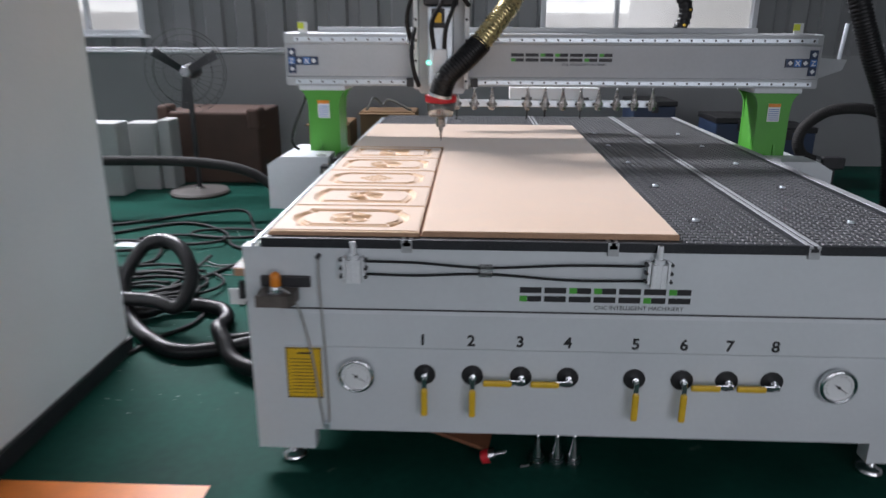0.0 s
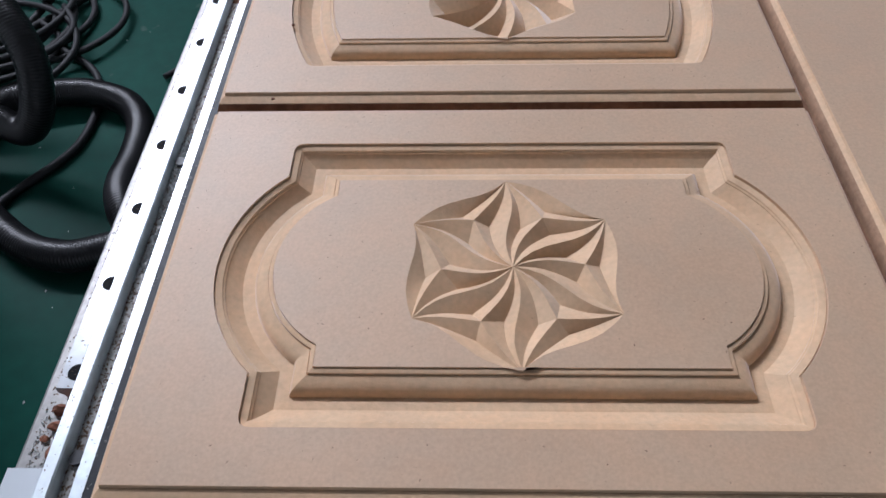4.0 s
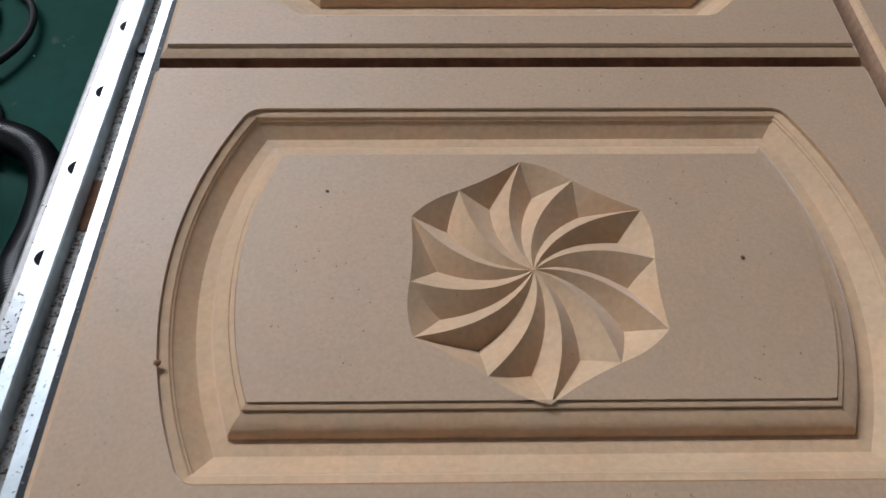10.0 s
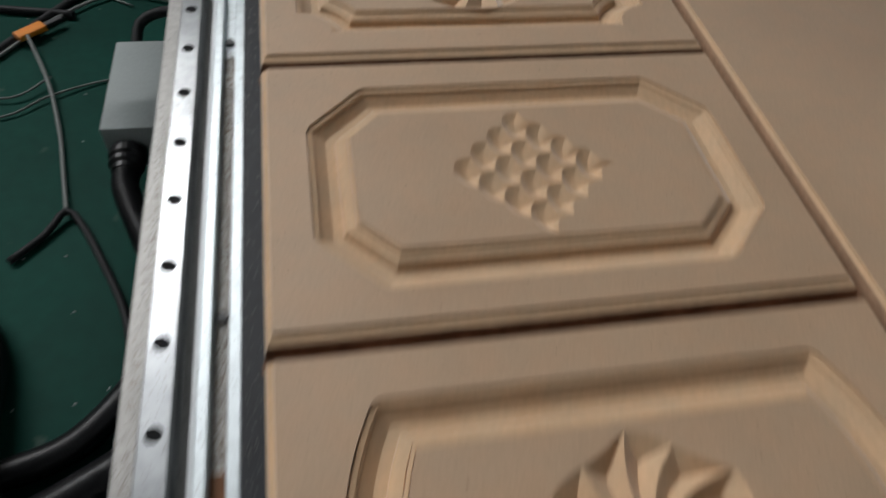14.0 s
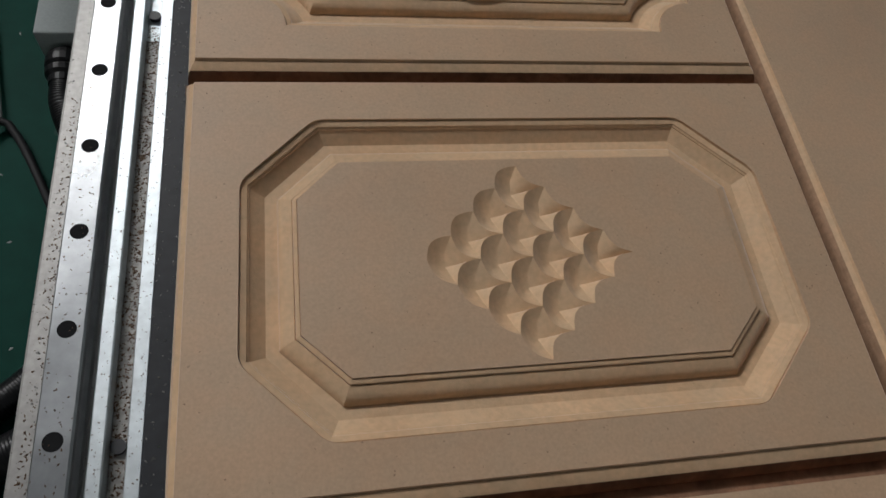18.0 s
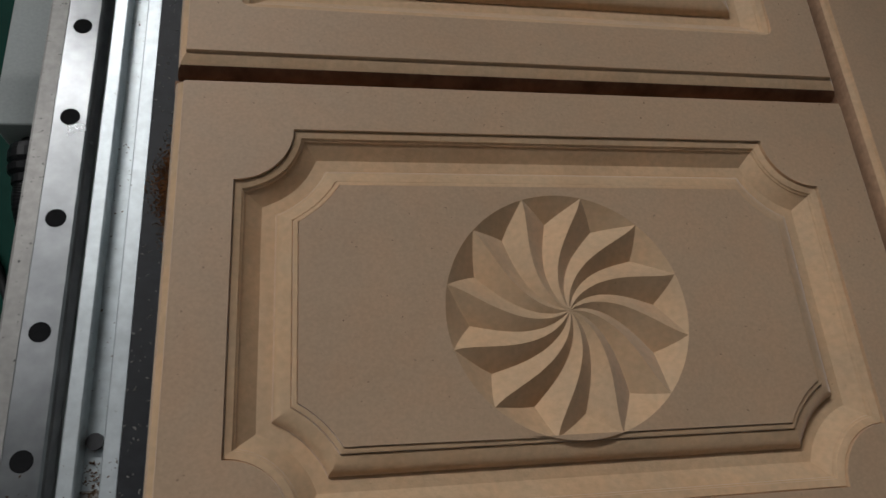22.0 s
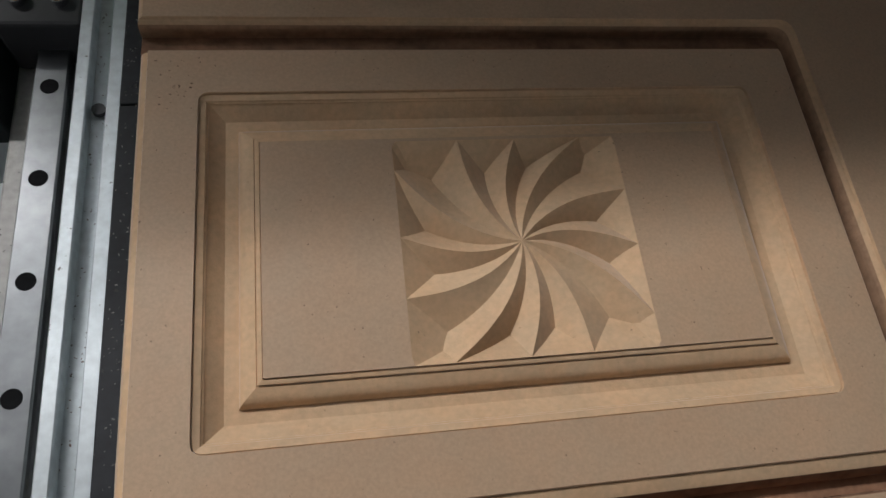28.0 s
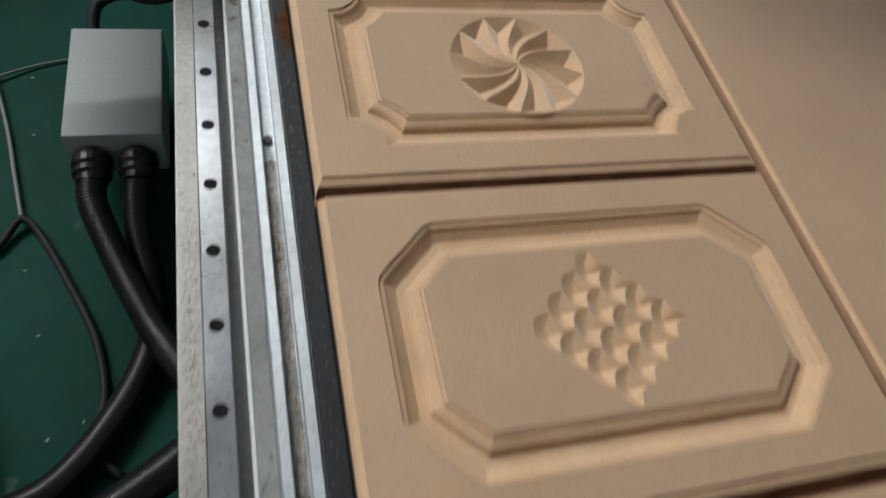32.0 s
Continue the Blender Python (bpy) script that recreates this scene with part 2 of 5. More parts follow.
GREEN_GLOW.node_tree.nodes["Principled BSDF"].inputs["Emission Color"].default_value = (0.1, 1.0, 0.6, 1)
GREEN_GLOW.node_tree.nodes["Principled BSDF"].inputs["Emission Strength"].default_value = 3.0


def glow(name, color, strength):
    m = bpy.data.materials.new(name)
    m.use_nodes = True
    b = m.node_tree.nodes["Principled BSDF"]
    b.inputs["Base Color"].default_value = (*color, 1)
    b.inputs["Emission Color"].default_value = (*color, 1)
    b.inputs["Emission Strength"].default_value = strength
    return m


CABINET = material("cabinet_paint", (0.80, 0.82, 0.81), 0.5, vary=0.03, scale=2, grain=60, grain_amount=0.015, bump=0.06, bump_scale=120)
FAN_BASE = material("dull_fan_base", (0.075, 0.068, 0.062), 0.6, vary=0.1, scale=8, bump=0.1)
DUCT = material("dull_dark_duct", (0.03, 0.029, 0.029), 0.75, vary=0.2, scale=8, bump=0.1, spec=0.25)
DAYLIGHT = glow("daylight_backdrop", (0.98, 0.97, 0.94), 0.78)
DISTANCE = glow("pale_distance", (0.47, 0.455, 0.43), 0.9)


# ---- building helpers ----
def mesh_object(name, bm, mat, smooth=False):
    me = bpy.data.meshes.new(name)
    bm.normal_update()
    if smooth:
        for f in bm.faces:
            f.smooth = True
    bm.to_mesh(me)
    bm.free()
    for m in (mat if isinstance(mat, (list, tuple)) else [mat]):
        me.materials.append(m)
    return new(name, me)


def part(name, bm, mat, parent, label="", smooth=False):
    ob = mesh_object(name, bm, mat, smooth)
    ob.parent = parent
    ob.matrix_parent_inverse = Matrix.Translation(-parent.location) if parent.parent is None else Matrix()
    if label:
        ob["label"] = label
    return ob


def thing(name, label, category, group="", kind="", at=(0, 0, 0)):
    e = new(name)
    e.location = at
    e.empty_display_size = 0.05
    return tagged(e, label, category, group, kind)


def structure(name, bm, mat, label, category, smooth=False):
    return tagged(mesh_object(name, bm, mat, smooth), label, category, kind="structure")


def box(bm, x0, x1, y0, y1, z0, z1, bevel=0.0, seg=2, mat=0):
    vs = [bm.verts.new(p) for p in ((x0, y0, z0), (x1, y0, z0), (x1, y1, z0), (x0, y1, z0), (x0, y0, z1), (x1, y0, z1), (x1, y1, z1), (x0, y1, z1))]
    fs = [bm.faces.new([vs[i] for i in q]) for q in ((3, 2, 1, 0), (4, 5, 6, 7), (0, 1, 5, 4), (1, 2, 6, 5), (2, 3, 7, 6), (3, 0, 4, 7))]
    for f in fs:
        f.material_index = mat
    if bevel:
        es = list({e for f in fs for e in f.edges})
        r = bmesh.ops.bevel(bm, geom=es, offset=bevel, segments=seg, profile=0.5, affect="EDGES")
        for f in r["faces"]:
            f.material_index = mat
    return vs


def B(*a, **k):
    bm = bmesh.new()
    box(bm, *a, **k)
    return bm


def frame_of(d):
    d = Vector(d).normalized()
    u = d.orthogonal().normalized()
    return d, u, d.cross(u)


def lathe(bm, base, axis, profile, seg=20, mat=0):
    """profile: pairs (distance along the axis, radius)."""
    base = Vector(base)
    d, u, v = frame_of(axis)
    rings = []
    for h, r in profile:
        c = base + d * h
        rings.append([bm.verts.new(c + (u * math.cos(a) + v * math.sin(a)) * max(r, 1e-5)) for a in (2 * math.pi * k / seg for k in range(seg))])
    for a, b in zip(rings, rings[1:]):
        for k in range(seg):
            f = bm.faces.new((a[k], a[(k + 1) % seg], b[(k + 1) % seg], b[k]))
            f.material_index = mat
    for ring, flip in ((rings[0], True), (rings[-1], False)):
        f = bm.faces.new(list(reversed(ring)) if flip else ring)
        f.material_index = mat


def cyl(bm, p0, p1, r, seg=16, mat=0, bevel=0.0):
    p0, p1 = Vector(p0), Vector(p1)
    h = (p1 - p0).length
    prof = [(0, r), (h, r)] if not bevel else [(0, r - bevel), (bevel, r), (h - bevel, r), (h, r - bevel)]
    lathe(bm, p0, p1 - p0, prof, seg, mat)


def C(*a, **k):
    bm = bmesh.new()
    cyl(bm, *a, **k)
    return bm


def spline(points, step=0.02):
    """A smooth line through the points (Catmull-Rom), sampled about every step metres."""
    P = [Vector(p) for p in points]
    P = [P[0] * 2 - P[1]] + P + [P[-1] * 2 - P[-2]]
    out = []
    for a, b, c, d in zip(P, P[1:], P[2:], P[3:]):
        n = max(2, int((c - b).length / step))
        for k in range(n):
            t = k / n
            out.append(0.5 * (2 * b + (c - a) * t + (2 * a - 5 * b + 4 * c - d) * t * t + (3 * b - a - 3 * c + d) * t ** 3))
    out.append(P[-2])
    return out


def sweep(bm, pts, radius, seg=10, mat=0):
    """A tube along pts; radius is a number or a function of the sample's number."""
    rings = []
    d0 = (pts[1] - pts[0]).normalized()
    u = d0.orthogonal().normalized()
    for i, p in enumerate(pts):
        d = (pts[min(i + 1, len(pts) - 1)] - pts[max(i - 1, 0)]).normalized()
        u = (u - d * u.dot(d)).normalized()
        v = d.cross(u)
        r = radius(i) if callable(radius) else radius
        rings.append([bm.verts.new(p + (u * math.cos(a) + v * math.sin(a)) * r) for a in (2 * math.pi * k / seg for k in range(seg))])
    for a, b in zip(rings, rings[1:]):
        for k in range(seg):
            f = bm.faces.new((a[k], a[(k + 1) % seg], b[(k + 1) % seg], b[k]))
            f.material_index, f.smooth = mat, True
    bm.faces.new(list(reversed(rings[0]))).material_index = mat
    bm.faces.new(rings[-1]).material_index = mat


def hose(points, r, rib=0.0, pitch=0.006, seg=12):
    bm = bmesh.new()
    if rib:
        pts = spline(points, pitch / 3)
        sweep(bm, pts, lambda i: r + rib * (1 if i % 3 == 0 else -0.6), seg)
    else:
        sweep(bm, spline(points, 0.02), r, seg)
    return bm


def prism(bm, poly, axis, a, b, mat=0):
    """Extrudes a flat polygon of pairs along an axis from a to b."""
    def place(p, h):
        return {"x": (h, p[0], p[1]), "y": (p[0], h, p[1]), "z": (p[0], p[1], h)}[axis]
    lo, hi = [bm.verts.new(place(p, a)) for p in poly], [bm.verts.new(place(p, b)) for p in poly]
    n = len(poly)
    fs = [bm.faces.new(lo), bm.faces.new(list(reversed(hi)))]
    for k in range(n):
        fs.append(bm.faces.new((lo[(k + 1) % n], lo[k], hi[k], hi[(k + 1) % n])))
    for f in fs:
        f.material_index = mat
    bmesh.ops.recalc_face_normals(bm, faces=fs)


def text(words, x, y, z, size, mat, parent, label="", turn=(90, 0, 0), name="lettering"):
    cu = bpy.data.curves.new(name, "FONT")
    cu.body, cu.size, cu.align_x, cu.extrude = words, size, "CENTER", 0.0004
    cu.offset = size * 0.026 if size > 0.03 else 0.0
    cu.materials.append(mat)
    o = new(name, cu)
    o.parent = parent
    o.matrix_parent_inverse = Matrix.Translation(-parent.location) if parent.parent is None else Matrix()
    o.matrix_basis = pose(x, y, z, *turn)
    if label:
        o["label"] = label
    return o


# ---- the hall ----
bm = bmesh.new()
box(bm, -9, 12, -7.2, 5.9, -0.2, 0)
structure("floor", bm, FLOOR, "glossy green painted concrete workshop floor with scuffs", "floor")
structure("floor_line", B(-3.2, -0.21, -0.32, -0.135, 0.0, 0.003), FLOOR_LINE, "orange painted marking line on the green floor", "floor marking")

WY = 5.6  # inner face of the rear wall
WINDOWS = ((-4.1, -2.88), (1.3, 3.5))
SILL, HEAD = 1.33, 3.1
bm = bmesh.new()
box(bm, -9, 12, WY, WY + 0.2, 0, 1.15)
structure("wall_north", bm, WALL, "smooth grey lower rear wall of the workshop", "wall")


def corrugated(bm, x0, x1, z0, z1, y):
    """A trapezoid sheet wall with ribs every 0.33 m, 40 mm deep."""
    x, pts = x0, []
    while x < x1:
        for dx, dy in ((0, 0), (0.17, 0), (0.195, 0.04), (0.305, 0.04)):
            if x + dx < x1:
                pts.append((x + dx, y + dy))
        x += 0.33
    pts.append((x1, pts[-1][1]))
    lo, hi = [bm.verts.new((a, b, z0)) for a, b in pts], [bm.verts.new((a, b, z1)) for a, b in pts]
    lo2, hi2 = [bm.verts.new((a, y + 0.12, z0)) for a, b in pts], [bm.verts.new((a, y + 0.12, z1)) for a, b in pts]
    for i in range(len(pts) - 1):
        bm.faces.new((lo[i], lo[i + 1], hi[i + 1], hi[i]))
        bm.faces.new((lo2[i + 1], lo2[i], hi2[i], hi2[i + 1]))
        bm.faces.new((hi[i], hi[i + 1], hi2[i + 1], hi2[i]))
        bm.faces.new((lo[i + 1], lo[i], lo2[i], lo2[i + 1]))


bm = bmesh.new()
xs = [-9] + [v for w in WINDOWS for v in w] + [12]
for a, b in zip(xs[0::2], xs[1::2]):
    corrugated(bm, a, b, 1.15, 5.6, WY)
for a, b in WINDOWS:
    corrugated(bm, a, b, 1.15, SILL, WY)
    corrugated(bm, a, b, HEAD, 5.6, WY)
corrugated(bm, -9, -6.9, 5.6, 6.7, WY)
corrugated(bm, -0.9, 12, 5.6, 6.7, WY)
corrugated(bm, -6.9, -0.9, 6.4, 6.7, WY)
structure("wall_north_upper", bm, WALL_SHEET, "grey corrugated metal sheet cladding of the rear wall", "wall")
for name, b in (("wall_south", (-9, 12, -7.2, -7.0, 0, 6.7)), ("wall_west", (-9.2, -9, -7.2, 5.9, 0, 6.7)), ("wall_east", (12, 12.2, -7.2, 5.9, 0, 6.7))):
    structure(name, B(*b), WALL_SHEET, "plain grey workshop wall", "wall")
bm = bmesh.new()
box(bm, -9.2, 12.2, -7.2, 5.9, 6.7, 6.8)
structure("ceiling", bm, ROOF, "grey metal roof sheets over the workshop", "ceiling")


def window(number, x0, x1, bars):
    w = tagged(new("window_%d" % number), "light aluminium-framed factory window with bright daylight behind", "window", kind="structure")
    w.location = (x0, WY, SILL)
    t = 0.05
    for a, b, c, d in ((x0, x1, SILL, SILL + t), (x0, x1, HEAD - t, HEAD), (x0, x0 + t, SILL + t, HEAD - t), (x1 - t, x1, SILL + t, HEAD - t)):
        part("window_frame", B(a, b, WY - 0.02, WY + 0.07, c, d, bevel=0.004), FRAME, w)
    for x in bars:
        part("mullion", B(x - 0.02, x + 0.02, WY - 0.01, WY + 0.06, SILL + t, HEAD - t, bevel=0.003), FRAME, w)
    part("transom", B(x0 + t, x1 - t, WY + 0.003, WY + 0.05, SILL + 0.95, SILL + 0.985, bevel=0.003), FRAME, w)
    part("window_sill", B(x0 - 0.05, x1 + 0.05, WY - 0.05, WY + 0.07, SILL - 0.03, SILL - 0.002, bevel=0.004), FRAME, w)
    stops = [x0 + t] + list(bars) + [x1 - t]
    for a, b in zip(stops, stops[1:]):
        for c, d in ((SILL + t, SILL + 0.965), (SILL + 0.967, HEAD - t)):
            glass = part("pane", B(a + 0.001, b - 0.001, WY + 0.062, WY + 0.066, c, d), GLASS, w)
            glass.visible_shadow = False


window(1, *WINDOWS[0], (-3.5,))
window(2, *WINDOWS[1], (2.08, 2.76))
structure("backdrop_low", B(-9, 12, 7.32, 7.36, -1, 1.60), DISTANCE, "glowing backdrop board of a pale hazy yard outside the windows", "backdrop")
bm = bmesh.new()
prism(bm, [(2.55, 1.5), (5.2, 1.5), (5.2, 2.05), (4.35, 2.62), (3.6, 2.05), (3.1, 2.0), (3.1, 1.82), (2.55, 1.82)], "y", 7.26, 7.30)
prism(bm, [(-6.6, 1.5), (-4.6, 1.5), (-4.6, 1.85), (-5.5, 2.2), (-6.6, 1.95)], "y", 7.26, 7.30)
structure("backdrop_roofs", bm, DISTANCE, "glowing backdrop boards of pale hazy roofs outside the windows", "backdrop")
structure("backdrop", B(-9, 12, 7.4, 7.45, -1, 6), DAYLIGHT, "bright overcast daylight outside the windows", "backdrop")
bm = bmesh.new()
for z, y in ((1.19, 5.52), (1.16, 5.49)):
    cyl(bm, (-9, y, z), (-0.3, y, z - 0.0), 0.014, 10)
structure("wall_pipe", bm, FRAME, "two thin pale conduits running along the rear wall", "pipe", smooth=True)

# ---- the router table ----
X0, X1, Y1 = -0.075, 2.065, 3.10
H = 0.82          # top of the board
BT = 0.802        # top of the vacuum bed
YF = -0.03        # front face
router = thing("cnc_router", "large grey CNC router table with green gantry posts on green floor", "machine", at=(1.0, 1.5, 0))
bm = bmesh.new()
prism(bm, [(X0, 0.08), (0.113, 0.08), (0.113, 0.152), (1.877, 0.152), (1.877, 0.08), (X1, 0.08), (X1, 0.772), (X0, 0.772)], "y", YF + 0.004, YF + 0.06)
part("front_plate", bm, PAINT, router)
part("body", B(X0 + 0.03, X1 - 0.03, YF + 0.06, Y1, 0.20, 0.70, bevel=0.004), PAINT, router)
for a, b in ((0.10, 0.16), (2.5, 2.6)):
    part("cross_leg", B(X0 + 0.02, 0.10, a, b, 0.08, 0.2), PAINT, router)
    part("cross_leg", B(1.88, X1 - 0.02, a, b, 0.08, 0.2), PAINT, router)
# the cover plate on the front with two folds
bm = bmesh.new()
prism(bm, [(YF - 0.001, 0.165), (YF + 0.003, 0.165), (YF + 0.003, 0.575), (YF + 0.001, 0.575), (YF - 0.006, 0.564), (YF - 0.006, 0.455), (YF - 0.001, 0.449)], "x", 0.033, 1.957)
part("cover_plate", bm, PAINT, router)
part("seal_strip", B(0.033, 1.957, YF - 0.0012, YF + 0.0036, 0.5755, 0.5795), DARK, router, "dark strip for the shadow line along the top of the cover plate")
for x, y in ((0.02, 0.05), (1.94, 0.05), (0.02, 2.95), (1.94, 2.95)):
    bm = bmesh.new()
    lathe(bm, (x, y, 0), (0, 0, 1), [(0, 0.042), (0.012, 0.045), (0.02, 0.034), (0.03, 0.018), (0.085, 0.016)], 18)
    part("levelling_foot", bm, CHROME, router, smooth=True)
# bed: dark plate with raised squares, black front and side strips, aluminium profiles
part("bed_plate", B(0.0022, 2.03, YF + 0.01, Y1, 0.772, BT - 0.005), BLACK, router)
part("front_strip", B(-0.0175, 1.588, YF - 0.004, YF + 0.008, 0.773, BT, bevel=0.002), BLACK, router, "black phenolic edge strip")
part("front_strip", B(1.612, 2.03, YF - 0.004, YF + 0.008, 0.773, BT, bevel=0.002), BLACK, router, "black phenolic edge strip")
part("side_strip", B(-0.0168, 0.0020, 1.5022, Y1, 0.762, 0.7875, bevel=0.0012), BLACK, router, "black phenolic edge strip with chips")
part("side_strip", B(-0.0168, 0.0020, YF + 0.0082, 1.5015, 0.762, 0.7875, bevel=0.0012), BLACK, router, "black phenolic edge strip with chips")


def squares(x0, x1, y0, y1, px, py, sx, sy, z0, z1, skip=None):
    verts, faces = [], []
    nx, ny = int((x1 - x0) / px), int((y1 - y0) / py)
    c = 0.0012
    for i in range(nx):
        for j in range(ny):
            x, y, k = x0 + i * px, y0 + j * py, len(verts)
            if skip and skip(x, y):
                continue
            for e, z in ((0, z0), (0, z1 - c), (c, z1)):
                verts += [(x + e, y + e, z), (x + sx - e, y + e, z), (x + sx - e, y + sy - e, z), (x + e, y + sy - e, z)]
            for a in (0, 4):
                faces += [(k + a + m, k + a + (m + 1) % 4, k + a + 4 + (m + 1) % 4, k + a + 4 + m) for m in range(4)]
            faces.append((k + 8, k + 9, k + 10, k + 11))
    return verts, [], faces


def in_front(x, y):
    """The open stretch of bed beside the board at the front, whose squares are pieces of their own."""
    return 1.235 < x < 1.57 and y < 0.57


def left_out(x, y):
    """Besides those pieces, the plain land of the bed along the front of the board."""
    return in_front(x, y) or (x < 1.2 and y < 0.0)


for a, b in ((0.035, 0.40), (0.44, 1.005), (1.045, 1.575), (1.63, 2.02)):
    me = bpy.data.meshes.new("square_grid")
    me.from_pydata(*squares(a, b, -0.018, 3.06, 0.0245, 0.0300, 0.0190, 0.0185, BT - 0.006, BT, left_out))
    me.materials.append(BED)
    o = new("square_grid", me)
    o.parent = router
    o.matrix_parent_inverse = Matrix.Translation(-router.location)
    tagged(o, "grid of small grey squares of a vacuum bed", kind="stuff")
for a, b in ((0.0305, 0.4005), (0.4395, 1.0055), (1.0445, 1.215)):
    part("front_land", B(a, b, YF + 0.0084, -0.003, 0.7975, BT - 0.0006, bevel=0.001), BLACK, router, "plain dark land of the bed")
for x in (0.42, 1.025, 1.60):
    bm = bmesh.new()
    w = 0.016
    prism(bm, [(x - w, 0.762), (x + w, 0.762), (x + w, BT - 0.001), (x + 0.006, BT - 0.001), (x + 0.006, BT - 0.008), (x + 0.012, BT - 0.008),
               (x + 0.012, BT - 0.020), (x - 0.012, BT - 0.020), (x - 0.012, BT - 0.008), (x - 0.006, BT - 0.008), (x - 0.006, BT - 0.001), (x - w, BT - 0.001)], "y", YF - 0.006, Y1)
    part("t_slot_profile", bm, SLOT, router, "extruded aluminium T-slot profile")
    bm = bmesh.new()
    box(bm, x - 0.0058, x + 0.0058, YF - 0.004, YF - 0.002, BT - 0.0083, BT - 0.0012)
    box(bm, x - 0.0118, x + 0.0118, YF - 0.004, YF - 0.002, BT - 0.0198, BT - 0.0083)
    part("slot_mouth", bm, INK, router, "black insert for the shade inside the mouth of the T-slot")
part("side_edge", B(2.03, X1, YF, Y1, 0.772, BT - 0.002, bevel=0.002), SLOT, router, "aluminium edge profile")
for x in (1.332, 1.825):
    for y in (0.225, 0.745, 1.25, 1.75, 2.2):
        bm = bmesh.new()
        lathe(bm, (x, y, BT - 0.004), (0, 0, 1), [(0, 0.020), (0.0055, 0.020), (0.0058, 0.013), (0.003, 0.012)], 20)
        part("vacuum_port", bm, DARK, router, "round vacuum port with dark ring", smooth=False)
        bm = bmesh.new()
        lathe(bm, (x + 0.004, y - 0.002, BT - 0.002), (0.2, 0, 1), [(0, 0.012), (0.007, 0.0125), (0.011, 0.010)], 14)
        part("port_plug", bm, ALU, router, "shiny metal plug", smooth=False)

# left edge: two ridges of the aluminium profile, sunk channel, ground rail with black discs for its counterbored holes
bm = bmesh.new()
prism(bm, [(-0.0475, 0.70), (-0.0170, 0.70), (-0.0170, 0.7830), (-0.0177, 0.7840), (-0.0256, 0.7840), (-0.0264, 0.7826), (-0.0268, 0.773), (-0.0381, 0.773),
           (-0.0385, 0.7824), (-0.0393, 0.7836), (-0.0465, 0.7836), (-0.0475, 0.7822)], "y", -0.025, Y1)
part("edge_profile", bm, PROFILE, router, "bright aluminium edge profile with two ridges")
part("channel_dust", B(-0.0380, -0.0276, -0.02, 0.985, 0.7725, 0.7738), ALU_DUSTY, router, "dusty stained channel of the profile")
part("channel_stain", B(-0.0377, -0.0280, 0.506, 0.545, 0.7736, 0.7744, bevel=0.0003), RUST, router, "rusty brown stain in the channel")
part("rail_seat", B(-0.1285, -0.0478, 0.024, Y1, 0.66, 0.687, bevel=0.0025), SEAT, router, "milled steel rail seat with dark dust specks")
part("frame_flank", B(-0.0640, -0.0478, 0.024, Y1, 0.687, 0.7045, bevel=0.001), FLANK, router, "dusty dark grey frame edge beside the rail")
part("flank_lip", B(-0.0685, -0.0642, 0.024, Y1, 0.687, 0.7005, bevel=0.001), ALU_MATTE, router, "pale lip of the frame")
bm = bmesh.new()
RX = -0.0912
prism(bm, [(RX - 0.0125, 0.687), (RX - 0.0125, 0.694), (RX - 0.0095, 0.699), (RX - 0.0095, 0.703), (RX - 0.0125, 0.707), (RX - 0.0125, 0.7125), (RX - 0.0112, 0.7145),
           (RX + 0.0112, 0.7145), (RX + 0.0125, 0.7125), (RX + 0.0125, 0.707), (RX + 0.0095, 0.703), (RX + 0.0095, 0.699), (RX + 0.0125, 0.694), (RX + 0.0125, 0.687)], "y", 0.110, Y1 - 0.05)
rail = part("linear_rail", bm, RAIL, router, "ground steel linear guide rail with bolt holes")
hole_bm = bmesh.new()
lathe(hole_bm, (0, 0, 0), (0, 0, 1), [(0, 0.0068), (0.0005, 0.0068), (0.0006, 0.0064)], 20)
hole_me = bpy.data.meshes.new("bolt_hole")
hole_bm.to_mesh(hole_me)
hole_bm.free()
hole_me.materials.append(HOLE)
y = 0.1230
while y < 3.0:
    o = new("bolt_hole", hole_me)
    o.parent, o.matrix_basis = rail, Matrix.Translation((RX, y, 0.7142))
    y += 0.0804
for y in (0.035, 0.28, 0.665, 1.010, 1.506, 2.0, 2.5):
    o = part("profile_screw", C((-0.0328, y, 0.7735), (-0.0328, y, 0.777), 0.0046, seg=14), DARK, router, "dark screw head in the channel")
# same guide rail on the far side
part("linear_rail", B(2.083 - 0.014, 2.083 + 0.014, 0.03, Y1 - 0.05, 0.687, 0.7145, bevel=0.002), RAIL, router)
part("rail_seat", B(2.066, 2.12, 0.0, Y1, 0.66, 0.687, bevel=0.0025), STEEL, router)
# rack and end stop at the near left corner
part("end_block", B(-0.123, -0.086, 0.016, 0.0236, 0.661, 0.686, bevel=0.003), MDF_EDGE, router, "rusty brown end plate of the rail seat")
part("limit_plate", B(-0.150, -0.0755, 0.03, 0.036, 0.560, 0.615, bevel=0.003), PAINT_WHITE, router, "small pale limit switch bracket")
bm = bmesh.new()
cyl(bm, (-0.105, 0.026, 0.585), (-0.105, 0.026, 0.64), 0.010, 12)
cyl(bm, (-0.09, 0.02, 0.572), (-0.09, 0.034, 0.572), 0.007, 10)
part("limit_switch", bm, DARK, router)

